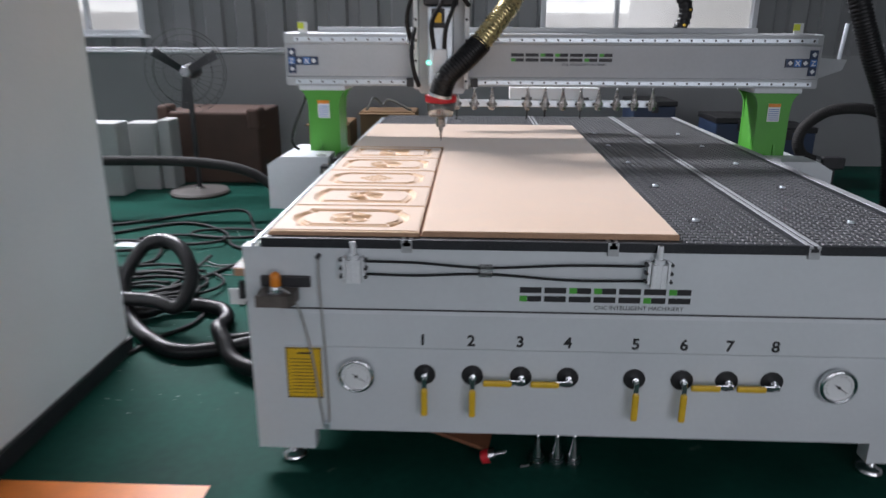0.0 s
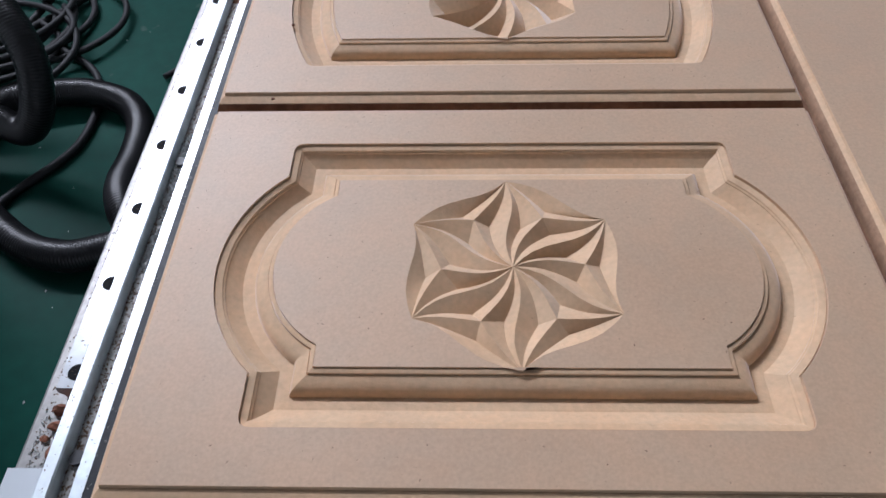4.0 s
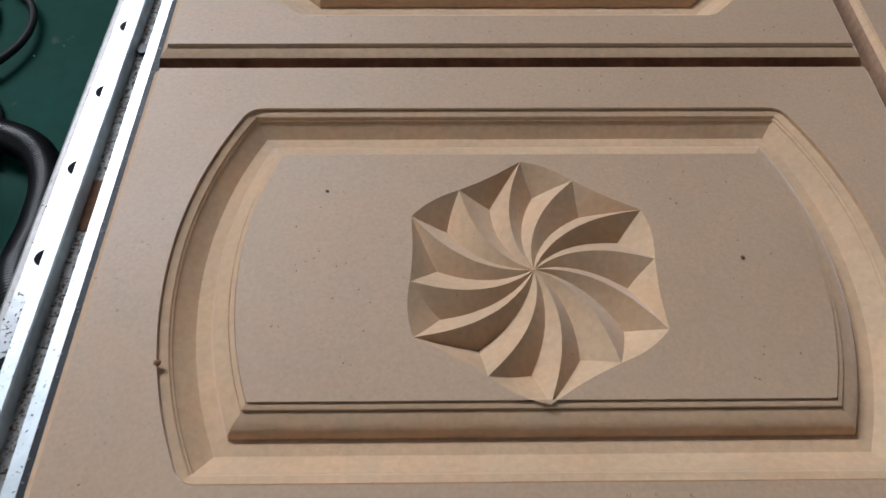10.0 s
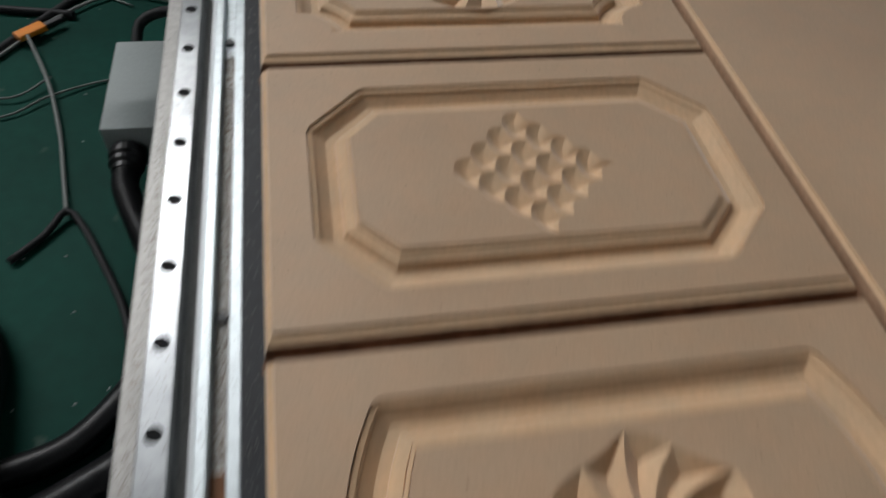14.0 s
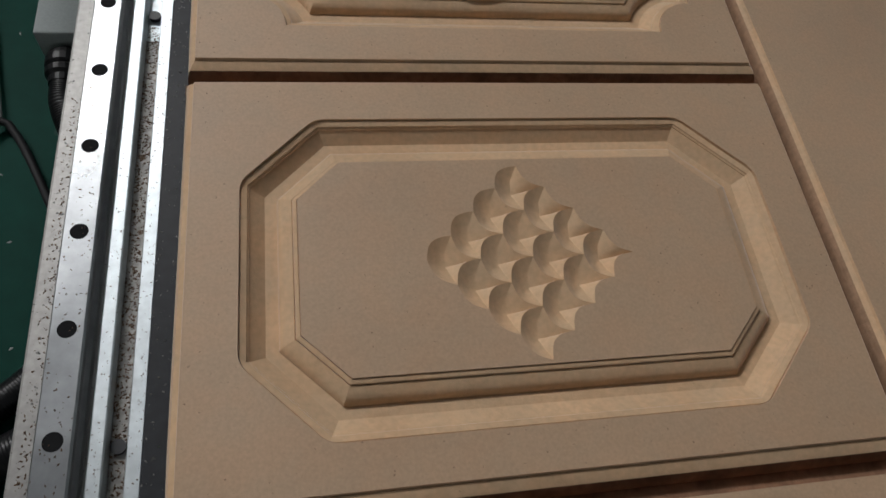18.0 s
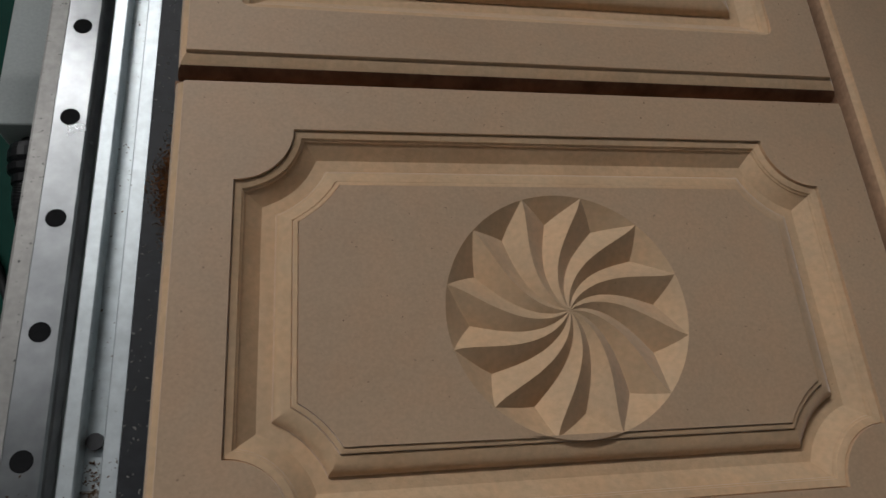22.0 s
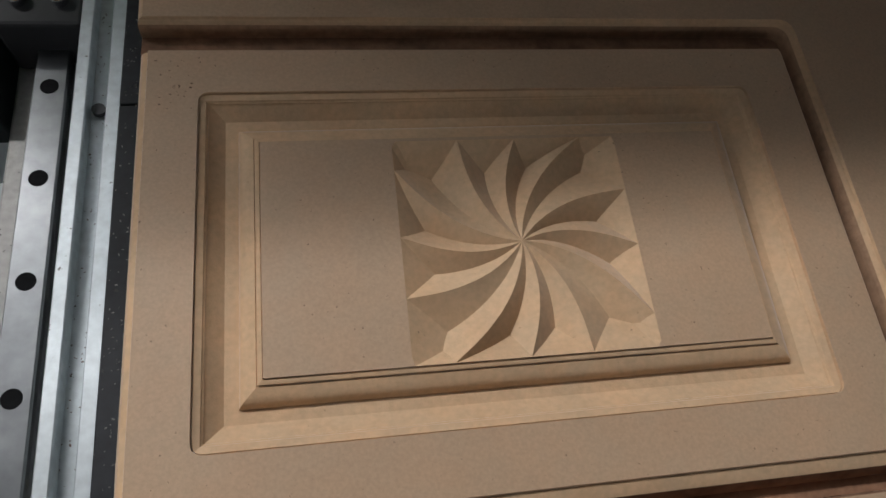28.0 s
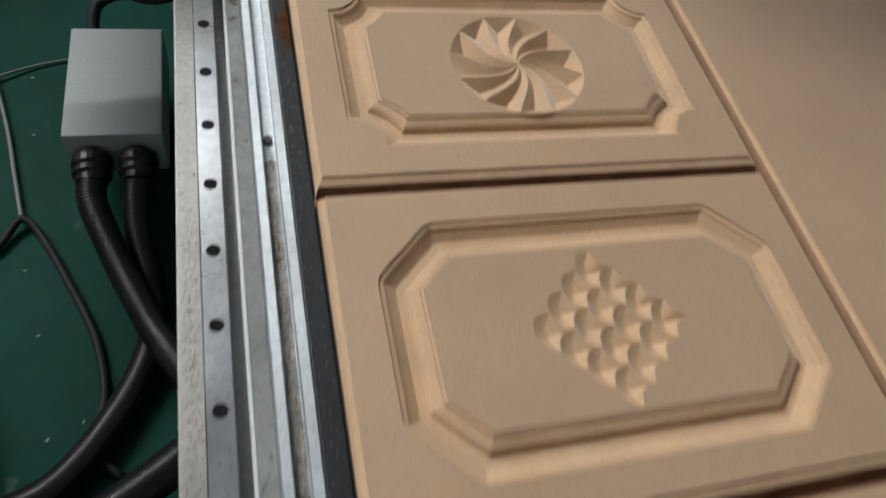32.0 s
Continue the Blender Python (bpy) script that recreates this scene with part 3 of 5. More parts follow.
square_me = bpy.data.meshes.new("bed_square")
square_me.from_pydata(*squares(0.0, 0.0246, 0.0, 0.0301, 0.0245, 0.0300, 0.0190, 0.0185, BT - 0.006, BT))
square_me.materials.append(BED)
for i in range(21):
    for j in range(20):
        x, y = 1.045 + i * 0.0245, -0.018 + j * 0.0300
        if in_front(x, y):
            o = new("bed_square", square_me)
            o.parent, o.matrix_parent_inverse = router, Matrix.Translation(-router.location)
            o.location = (x, y, 0)

# front fittings
for x, lab in ((0.259, ""), (1.731, "")):
    g = new("vacuum_gauge")
    g.parent = router
    g.matrix_parent_inverse = Matrix.Translation(-router.location)
    g["label"] = "round chrome vacuum gauge with white dial"
    bm = bmesh.new()
    lathe(bm, (x, YF, 0.362), (0, -1, 0), [(0, 0.050), (0.012, 0.052), (0.014, 0.058), (0.020, 0.059), (0.028, 0.055), (0.031, 0.050), (0.029, 0.046), (0.024, 0.0455)], 36)
    part("bezel", bm, CHROME, g, smooth=True)
    part("dial", C((x, YF - 0.023, 0.362), (x, YF - 0.0245, 0.362), 0.045, seg=32), WHITE_INK, g)
    bm = bmesh.new()
    for k in range(21):
        a = radians(225 - k * 13.5)
        r0, r1 = 0.034, 0.040
        p, q = Vector((x + r0 * math.cos(a), YF - 0.0248, 0.362 + r0 * math.sin(a))), Vector((x + r1 * math.cos(a), YF - 0.0248, 0.362 + r1 * math.sin(a)))
        cyl(bm, p, q, 0.0007, 4)
    part("scale_marks", bm, INK, g)
    part("needle", C((x - 0.012, YF - 0.026, 0.370), (x + 0.026, YF - 0.026, 0.343), 0.0012, seg=6), INK, g)
    part("hub", C((x, YF - 0.025, 0.362), (x, YF - 0.0285, 0.362), 0.005, seg=12), INK, g)


def valve(x, z, down):
    v = new("ball_valve")
    v.parent = router
    v.matrix_parent_inverse = Matrix.Translation(-router.location)
    v["label"] = "ball valve with yellow lever handle " + ("turned down" if down else "turned sideways")
    bm = bmesh.new()
    lathe(bm, (x, YF - 0.0005, z), (0, -1, 0), [(0, 0.0330), (0.007, 0.0335), (0.0075, 0.029), (0.002, 0.028)], 28)
    part("hole_ring", bm, INK, v)
    part("hole", C((x, YF - 0.0065, z), (x, YF - 0.0075, z), 0.029, seg=24), INK, v)
    bm = bmesh.new()
    lathe(bm, (x, YF - 0.007, z), (0, -1, 0), [(0, 0.013), (0.018, 0.013), (0.018, 0.010), (0.028, 0.010), (0.028, 0.006), (0.036, 0.005)], 12)
    part("stem", bm, CHROME, v, smooth=False)
    bm = bmesh.new()
    if down:
        box(bm, x - 0.008, x + 0.008, YF - 0.040, YF - 0.036, z - 0.045, z + 0.012, bevel=0.0015)
        box(bm, x - 0.010, x + 0.010, YF - 0.048, YF - 0.034, z - 0.125, z - 0.032, bevel=0.005, mat=1)
    else:
        box(bm, x - 0.045, x + 0.012, YF - 0.040, YF - 0.036, z - 0.013, z + 0.003, bevel=0.0015)
        box(bm, x - 0.118, x - 0.030, YF - 0.048, YF - 0.034, z - 0.017, z + 0.002, bevel=0.005, mat=1)
    part("lever", bm, (CHROME, YELLOW), v, "yellow vinyl-covered lever")


VX = (0.472, 0.621, 0.771, 0.916, 1.121, 1.266, 1.402, 1.539)
for k, x in enumerate(VX):
    valve(x, 0.364, k in (0, 1, 4, 5))
    text(str(k + 1), x - 0.006, YF - 0.0066, 0.466, 0.050, INK, router, "black number painted on the front", name="number")

# two pop-up locating cylinders with air lines
for x in (0.263, 1.157):
    p = new("locating_cylinder")
    p.parent = router
    p.matrix_parent_inverse = Matrix.Translation(-router.location)
    p["label"] = "small aluminium pneumatic locating cylinder"
    bm = bmesh.new()
    prism(bm, [(x - 0.022, YF - 0.034), (x - 0.017, YF - 0.036), (x - 0.006, YF - 0.036), (x - 0.005, YF - 0.034), (x + 0.005, YF - 0.034), (x + 0.006, YF - 0.036), (x + 0.017, YF - 0.036),
               (x + 0.022, YF - 0.034), (x + 0.022, YF), (x - 0.022, YF)], "z", 0.674, 0.745)
    part("barrel", bm, ALU_MATTE, p)
    for s in (-1, 1):
        part("end_fin", B(x + s * 0.029 - 0.0045, x + s * 0.029 + 0.0045, YF - 0.03, YF, 0.684, 0.752, bevel=0.0015), ALU_MATTE, p)
        for z in (0.692, 0.718, 0.744):
            part("bolt", C((x + s * 0.036, YF - 0.012, z), (x + s * 0.036, YF - 0.030, z), 0.0055, seg=10), DARK, p)
    bm = bmesh.new()
    lathe(bm, (x, YF - 0.018, 0.745), (0, 0, 1), [(0, 0.015), (0.014, 0.015), (0.015, 0.009), (0.052, 0.009), (0.054, 0.008)], 18)
    part("pin", bm, ALU_MATTE, p, smooth=False)
    part("pin_bore", C((x, YF - 0.018, 0.7985), (x, YF - 0.018, 0.7996), 0.0055, seg=14), INK, p)
for z0, z1, z2 in ((0.738, 0.722, 0.736), (0.698, 0.702, 0.690)):
    part("air_line", hose([(0.300, YF - 0.016, z0), (0.45, YF - 0.014, z0 - 0.003), (0.655, YF - 0.012, z1), (0.9, YF - 0.014, z2 - 0.002), (1.118, YF - 0.016, z2)], 0.0042, seg=8), CABLE, router, "thin black air line")
part("air_line_clip", B(0.635, 0.675, YF - 0.020, YF, 0.694, 0.730, bevel=0.003), GLASS, router, "clear plastic clip")

# tool setter on its bracket, with a hanging cable
part("bracket_bar", B(-0.024, 0.128, YF - 0.010, YF + 0.003, 0.648, 0.684, bevel=0.004), DARK, router, "black steel mounting bar")
bm = bmesh.new()
prism(bm, [(-0.020, YF - 0.085), (0.076, YF - 0.085), (0.092, YF - 0.060), (0.092, YF - 0.009), (-0.020, YF - 0.009)], "z", 0.612, 0.648)
part("setter_shelf", bm, DUSTY_PLATE, router, "black bracket shelf")
bm = bmesh.new()
lathe(bm, (0.034, YF - 0.048, 0.648), (0, 0, 1), [(0, 0.027), (0.003, 0.027), (0.004, 0.019), (0.012, 0.018), (0.020, 0.0145)], 24)
part("setter_base", bm, CHROME, router, smooth=False)
bm = bmesh.new()
lathe(bm, (0.034, YF - 0.048, 0.667), (0, 0, 1), [(0, 0.0145), (0.003, 0.0160), (0.030, 0.0156), (0.037, 0.0138), (0.042, 0.009), (0.044, 0.004)], 22)
part("setter_cap", bm, ORANGE, router, "orange protective cap of the tool setter", smooth=True)
part("setter_cable", hose([(0.045, YF - 0.05, 0.664), (0.075, YF - 0.06, 0.650), (0.095, YF - 0.045, 0.60), (0.112, YF - 0.022, 0.50), (0.128, YF - 0.016, 0.38), (0.140, YF - 0.014, 0.25), (0.150, YF - 0.014, 0.185),
                           (0.158, YF - 0.014, 0.175), (0.166, YF - 0.014, 0.20), (0.166, YF - 0.014, 0.35), (0.160, YF - 0.013, 0.55), (0.155, YF - 0.012, 0.70), (0.156, YF - 0.008, 0.748)], 0.0034, seg=8), CABLE_LIGHT, router, "thin pale coiled cable hanging in a loop")
part("cable_gland", C((0.156, YF - 0.016, 0.748), (0.156, YF + 0.006, 0.748), 0.007, seg=12), DARK, router)
part("cable_gland", B(0.148, 0.168, YF - 0.024, YF, 0.170, 0.192, bevel=0.003), ALU, router)

# warning label: yellow with a dashed black border and plain bars for small print
bm = bmesh.new()
box(bm, 0.036, 0.148, YF - 0.0030, YF - 0.0012, 0.270, 0.446)
lab = part("warning_label", bm, YELLOW, router, "yellow warning label with black dashed border")
bm = bmesh.new()
for k in range(10):
    x = 0.037 + k * 0.0113
    for z in (0.271, 0.4415):
        box(bm, x, x + 0.0065, YF - 0.0036, YF - 0.0029, z - 0.0005, z + 0.0052)
for k in range(16):
    z = 0.272 + k * 0.0112
    for x in (0.0365, 0.1438):
        box(bm, x - 0.0012, x + 0.0040, YF - 0.0036, YF - 0.0029, z, z + 0.0065)
part("border", bm, INK, lab)
bm = bmesh.new()
box(bm, 0.072, 0.114, YF - 0.0036, YF - 0.0029, 0.424, 0.430)
for k in range(11):
    z = 0.288 + k * 0.0118
    box(bm, 0.049, 0.136 - 0.02 * random.random(), YF - 0.0036, YF - 0.0029, z, z + 0.0022)
part("small_print", bm, INK, lab, "rows of tiny print")


def logo(x0, z0, w, h, y, parent):
    """The maker's mark, kept to plain dark and green blocks of its size."""
    cw = w / 7
    for k in range(7):
        a, b = x0 + k * cw + cw * 0.08, x0 + (k + 1) * cw - cw * 0.04
        for m, (u, v) in enumerate(((0.0, 0.40), (0.60, 1.0))):
            green = (k, m) in ((0, 0), (2, 1), (5, 0), (6, 1), (3, 1))
            if green:
                part("maker_mark_block", B(a, a + (b - a) * 0.35, y - 0.0008, y, z0 + h * u, z0 + h * v), LOGO_GREEN, parent, "plain green block of the maker's mark")
            part("maker_mark_block", B(a + (b - a) * (0.36 if green else 0.0), b, y - 0.0008, y, z0 + h * u, z0 + h * v), INK, parent, "plain dark block of the maker's mark")


logo(0.752, 0.612, 0.517, 0.046, YF + 0.0035, router)
text("CNC INTELLIGENT MACHINERY", 1.115, YF + 0.003, 0.590, 0.0185, INK, router, "small black lettering under the maker's mark")

# ---- gantry ----
GY, GX0, GX1, GZ0, GZ1 = 1.85, -0.40, 2.42, 1.10, 1.375
bm = bmesh.new()
prism(bm, [(GY, GZ0), (GY, GZ0 + 0.045), (GY + 0.012, GZ0 + 0.05), (GY + 0.012, GZ1 - 0.06), (GY, GZ1 - 0.055), (GY, GZ1 - 0.006), (GY + 0.01, GZ1), (GY + 0.22, GZ1 + 0.004), (GY + 0.24, GZ1 - 0.01), (GY + 0.24, GZ0)], "x", GX0, GX1)
beam = part("gantry_beam", bm, BEAM_SHADED, router, "grey gantry beam with bolted guide rails")
part("end_cap", B(GX0 - 0.006, GX0, GY + 0.004, GY + 0.236, GZ0 + 0.004, GZ1 - 0.004), BEAM_SHADED, beam)
part("end_cap", B(GX1, GX1 + 0.006, GY + 0.004, GY + 0.236, GZ0 + 0.004, GZ1 - 0.004), BEAM_SHADED, beam)
bolt_bm = C((0, -0.0012, 0), (0, 0.0012, 0), 0.0058, seg=10)
BOLT = bpy.data.meshes.new("rail_bolt")
bolt_bm.to_mesh(BOLT)
bolt_bm.free()
BOLT.materials.append(DARK)
for z in (GZ0 + 0.022, GZ1 - 0.034):
    part("beam_rail", B(GX0 + 0.05, GX1 - 0.03, GY - 0.014, GY, z - 0.012, z + 0.012, bevel=0.002), ALU, beam, "bright linear rail on the beam")
    x = GX0 + 0.07
    while x < GX1 - 0.04:
        o = new("rail_bolt", BOLT)
        o.parent, o.matrix_basis = beam, Matrix.Translation((x, GY - 0.0142, z))
        x += 0.0628
part("top_tray", B(GX0 + 0.16, GX1 - 0.3, GY + 0.10, GY + 0.22, GZ1 + 0.002, GZ1 + 0.03, bevel=0.004), BEAM_SHADED, beam)
bm = bmesh.new()
prism(bm, [(GX1 + 0.006, 1.13), (GX1 + 0.17, 1.19), (GX1 + 0.19, 1.245), (GX1 + 0.006, 1.255)], "y", GY + 0.1, GY + 0.2)
part("side_arm", bm, BEAM_SHADED, beam, "grey bracket arm on the beam end")
part("arm_post", C((GX1 + 0.17, GY + 0.15, 1.245), (GX1 + 0.185, GY + 0.15, 1.43), 0.011, seg=12), ALU, beam)
logo(0.803, 1.231, 0.545, 0.042, GY + 0.0115, beam)
text("CNC INTELLIGENT MACHINERY", 1.20, GY + 0.0105, 1.211, 0.0165, INK, beam, "small lettering")
for x, flip in ((GX0 + 0.012, 1), (GX1 - 0.012, -1)):
    bm = bmesh.new()
    box(bm, x, x + flip * 0.038, GY - 0.001, GY + 0.014, 1.165, 1.295)
    box(bm, x + flip * 0.039, x + flip * 0.160, GY - 0.001, GY + 0.014, 1.208, 1.252)
    bmesh.ops.recalc_face_normals(bm, faces=bm.faces[:])
    sign = part("axis_label", bm, NAVY, beam, "dark blue axis label with white arrows and letters")
    for cx, cz in ((x + flip * 0.019, 1.187), (x + flip * 0.019, 1.273), (x + flip * 0.060, 1.230), (x + flip * 0.138, 1.230)):
        bm = bmesh.new()
        prism(bm, [(cx - 0.013, cz), (cx, cz - 0.013), (cx + 0.013, cz), (cx, cz + 0.013)], "y", GY - 0.003, GY + 0.001)
        part("arrow", bm, WHITE_INK, sign)
    bm = bmesh.new()
    box(bm, x + flip * 0.082, x + flip * 0.118, GY - 0.002, GY + 0.001, 1.212, 1.248)
    box(bm, x + flip * 0.002, x + flip * 0.036, GY - 0.002, GY + 0.001, 1.212, 1.248)
    bmesh.ops.recalc_face_normals(bm, faces=bm.faces[:])
    part("field", bm, BLUE, sign)
    text("X", x + flip * 0.100, GY - 0.0026, 1.217, 0.036, WHITE_INK, sign)
    text("Z", x + flip * 0.019, GY - 0.0026, 1.217, 0.036, WHITE_INK, sign)
for x in (GX0 + 0.09, GX1 - 0.13):
    part("top_bracket", B(x - 0.02, x + 0.03, GY + 0.02, GY + 0.024, GZ1, GZ1 + 0.055), PAINT_WHITE, beam)
    part("tag", B(x - 0.022, x + 0.012, GY + 0.017, GY + 0.019, GZ1 + 0.018, GZ1 + 0.05), material("lime_tag", (0.62, 0.70, 0.05), 0.5, bump=0), beam, "small lime-yellow tag")


def post(cx, side):
    """A green gantry post: flared top, waist, and a foot plate; side is +1 for the far one."""
    p = new("gantry_post")
    p.parent = router
    p.matrix_parent_inverse = Matrix.Translation(-router.location)
    p["label"] = "bright green painted gantry post"
    bm = bmesh.new()
    for y0, y1 in ((GY + 0.01, GY + 0.03), (GY + 0.205, GY + 0.225)):
        prism(bm, [(cx - 0.085, 0.73), (cx + 0.085, 0.73), (cx + 0.085, 0.96), (cx + 0.090, 1.02), (cx + 0.105, 1.055), (cx + 0.125, 1.075), (cx - 0.125, 1.075), (cx - 0.105, 1.055), (cx - 0.090, 1.02), (cx - 0.085, 0.96)], "y", y0, y1)
    box(bm, cx - 0.083, cx - 0.068, GY + 0.03, GY + 0.205, 0.73, 1.06)
    box(bm, cx + 0.068, cx + 0.083, GY + 0.03, GY + 0.205, 0.73, 1.06)
    part("column", bm, GREEN, p)
    part("top_plate", B(cx - 0.125, cx + 0.125, GY - 0.01, GY + 0.24, 1.075, 1.10, bevel=0.003), PAINT, p)
    part("foot_plate", B(cx - 0.105, cx + 0.13, GY - 0.02, GY + 0.24, 0.717, 0.73, bevel=0.002), GREEN, p)
    bm = bmesh.new()
    prism(bm, [(GY - 0.015, 0.73), (GY + 0.01, 0.73), (GY + 0.01, 0.80), (GY + 0.004, 0.80)], "x", cx + 0.025 * side - 0.006, cx + 0.025 * side + 0.006)
    part("gusset", bm, GREEN, p)
    sx = cx + 0.0
    part("rating_label", B(sx - 0.032, sx + 0.032, GY + 0.0075, GY + 0.0098, 0.925, 1.02), WHITE_INK, p, "white label with orange heading")
    part("heading", B(sx - 0.032, sx + 0.032, GY + 0.006, GY + 0.0074, 1.002, 1.02), ORANGE, p)
    bm = bmesh.new()
    for k in range(6):
        box(bm, sx - 0.027, sx + 0.027, GY + 0.0066, GY + 0.0074, 0.932 + k * 0.011, 0.936 + k * 0.011)
    part("print_lines", bm, BLUE, p)


post(-0.21, -1)
post(2.225, 1)


def side_cover(cx0, cx1):
    """The folded sheet cover of the drive, chamfered along its outer top edge."""
    p = new("drive_cover")
    p.parent = router
    p.matrix_parent_inverse = Matrix.Translation(-router.location)
    p["label"] = "folded grey sheet-metal drive cover"
    s = 1 if cx1 > cx0 else -1
    bm = bmesh.new()
    prism(bm, [(cx0, 0.465), (cx1, 0.465), (cx1, 0.703), (cx1 - 0.075 * s, 0.748), (cx0, 0.748)], "y", 1.625, 1.822)
    part("cover", bm, PAINT, p)
    part("carriage", B(min(cx0, cx0 - 0.09 * s), max(cx0, cx0 - 0.09 * s), 1.84, 2.2, 0.62, 0.716, bevel=0.004), DARK, p)
    part("carriage_plate", B(min(cx0 + 0.3 * s, cx0), max(cx0 + 0.3 * s, cx0), 1.822, 2.25, 0.60, 0.716, bevel=0.004), PAINT, p)
    bm = bmesh.new()
    lathe(bm, (cx0 + 0.045 * s, 1.665, 0.748), (0, 0, 1), [(0, 0.026), (0.010, 0.027), (0.013, 0.024), (0.012, 0.016), (0.004, 0.015)], 20)
    part("lubricator", bm, PAINT_WHITE, p, "white lubricator ring")
    # carriage on the rail: dark runner block with socket screws, and the stop block beside it
    rx = cx0 - 0.0585 * s
    part("runner_block", B(rx - 0.032, rx + 0.032, 1.605, 1.838, 0.689, 0.744, bevel=0.003), DARK, p, "dark steel runner block on the rail")
    for dx in (-0.015, 0.015):
        bm = bmesh.new()
        lathe(bm, (rx + dx, 1.627, 0.744), (0, 0, 1), [(0, 0.0062), (0.006, 0.0062), (0.0065, 0.0056), (0.0065, 0.0032), (0.003, 0.0030)], 14)
        part("socket_screw", bm, CHROME, p, "shiny socket head screw")
    part("stop_block", B(min(cx0 - 0.018 * s, cx0 + 0.028 * s), max(cx0 - 0.018 * s, cx0 + 0.028 * s), 1.556, 1.624, 0.656, 0.712, bevel=0.002), DARK, p, "dark stop block with a round bore")
    bm = bmesh.new()
    lathe(bm, (cx0 + 0.003 * s, 1.556, 0.686), (0, -1, 0), [(0, 0.0135), (0.001, 0.0135), (0.0012, 0.010), (-0.002, 0.009)], 18)
    part("bore_ring", bm, ALU_DUSTY, p)


side_cover(-0.152, -0.478)
side_cover(2.142, 2.468)

# ---- spindle head ----
SX, SY = 0.445, 1.66
head = new("spindle_head")
head.parent = router
head.matrix_parent_inverse = Matrix.Translation(-router.location)
head["label"] = "white spindle head with black cables and red dust shoe"
bm = bmesh.new()
prism(bm, [(SX - 0.14, 1.12), (SX - 0.11, 1.07), (SX + 0.11, 1.07), (SX + 0.14, 1.12), (SX + 0.14, 1.75), (SX - 0.14, 1.75)], "y", GY - 0.105, GY - 0.020)
part("z_plate", bm, PAINT_WHITE, head)
for s in (-1, 1):
    part("side_flange", B(SX + s * 0.128 - 0.012, SX + s * 0.128 + 0.012, GY - 0.19, GY - 0.106, 1.10, 1.72, bevel=0.004), PAINT_WHITE, head)
    for z in (1.14, 1.24, 1.34, 1.44, 1.54):
        part("flange_bolt", C((SX + s * 0.128, GY - 0.192, z), (SX + s * 0.128, GY - 0.188, z), 0.007, seg=10), DARK, head)
    part("slide_block", B(SX + s * 0.17 - 0.02, SX + s * 0.17 + 0.02, GY - 0.05, GY - 0.014, GZ0 + 0.0, GZ0 + 0.045, bevel=0.003), DARK, head)
    part("slide_block", B(SX + s * 0.17 - 0.02, SX + s * 0.17 + 0.02, GY - 0.05, GY - 0.014, GZ1 - 0.056, GZ1 - 0.012, bevel=0.003), CHROME, head)
part("spindle", B(SX - 0.062, SX + 0.062, SY - 0.07, SY + 0.08, 1.12, 1.50, bevel=0.008), ALU, head, "square aluminium spindle motor")
part("motor_cap", B(SX - 0.085, SX + 0.085, SY - 0.06, SY + 0.08, 1.505, 1.66, bevel=0.01), DARK, head)
part("nameplate", B(SX - 0.045, SX + 0.02, SY - 0.073, SY - 0.071, 1.40, 1.49), INK, head)
part("nameplate_mark", B(SX - 0.030, SX + 0.005, SY - 0.076, SY - 0.0735, 1.425, 1.47), YELLOW, head, "yellow warning mark")
part("cable_box", B(SX - 0.035, SX + 0.035, SY - 0.12, SY - 0.074, 1.19, 1.30, bevel=0.005), PAINT, head)
part("status_lamp", C((SX - 0.060, SY - 0.073, 1.235), (SX - 0.060, SY - 0.083, 1.235), 0.010, seg=14), GREEN_GLOW, head, "small glowing green status lamp")
part("dust_shoe", C((SX, SY - 0.01, 1.035), (SX, SY - 0.01, 1.075), 0.082, seg=32, bevel=0.006), RED, head, "red dust shoe ring", smooth=False)
bm = bmesh.new()
lathe(bm, (SX, SY - 0.01, 0.965), (0, 0, 1), [(0, 0.060), (0.02, 0.066), (0.068, 0.076), (0.070, 0.072), (0.02, 0.062), (0.004, 0.057)], 32)
part("clear_skirt", bm, GLASS, head, "clear plastic skirt", smooth=True)
bm = bmesh.new()
lathe(bm, (SX, SY - 0.01, 0.835), (0, 0, 1), [(0, 0.001), (0.030, 0.006), (0.055, 0.007), (0.056, 0.012), (0.075, 0.012), (0.076, 0.024), (0.115, 0.026), (0.117, 0.020), (0.155, 0.028), (0.20, 0.030)], 20)
part("cutter", bm, CONE, head, "steel collet with carving bit", smooth=False)
for pts in (((-0.03, -0.10, 1.30), (-0.04, -0.14, 1.42), (0.0, -0.15, 1.50), (0.05, -0.10, 1.62)), ((0.02, -0.10, 1.30), (0.03, -0.15, 1.40), (0.07, -0.14, 1.52), (0.06, -0.06, 1.66)),
            ((-0.14, -0.05, 1.30), (-0.16, -0.12, 1.45), (-0.10, -0.16, 1.58), (0.05, -0.15, 1.60), (0.14, -0.12, 1.50)), ((-0.11, -0.05, 1.12), (-0.13, -0.12, 1.20), (-0.14, -0.12, 1.30), (-0.13, -0.06, 1.40))):
    part("head_cable", hose([(SX + a, SY + b, c) for a, b, c in pts], 0.011, seg=10), CABLE, head, "black cable")
part("suction_hose", hose([(SX + 0.0, SY - 0.10, 1.085), (SX + 0.035, SY - 0.12, 1.17), (SX + 0.12, SY - 0.10, 1.25), (SX + 0.20, SY - 0.04, 1.33)], 0.054, rib=0.004, pitch=0.014, seg=18), RUBBER, head, "black ribbed suction hose")
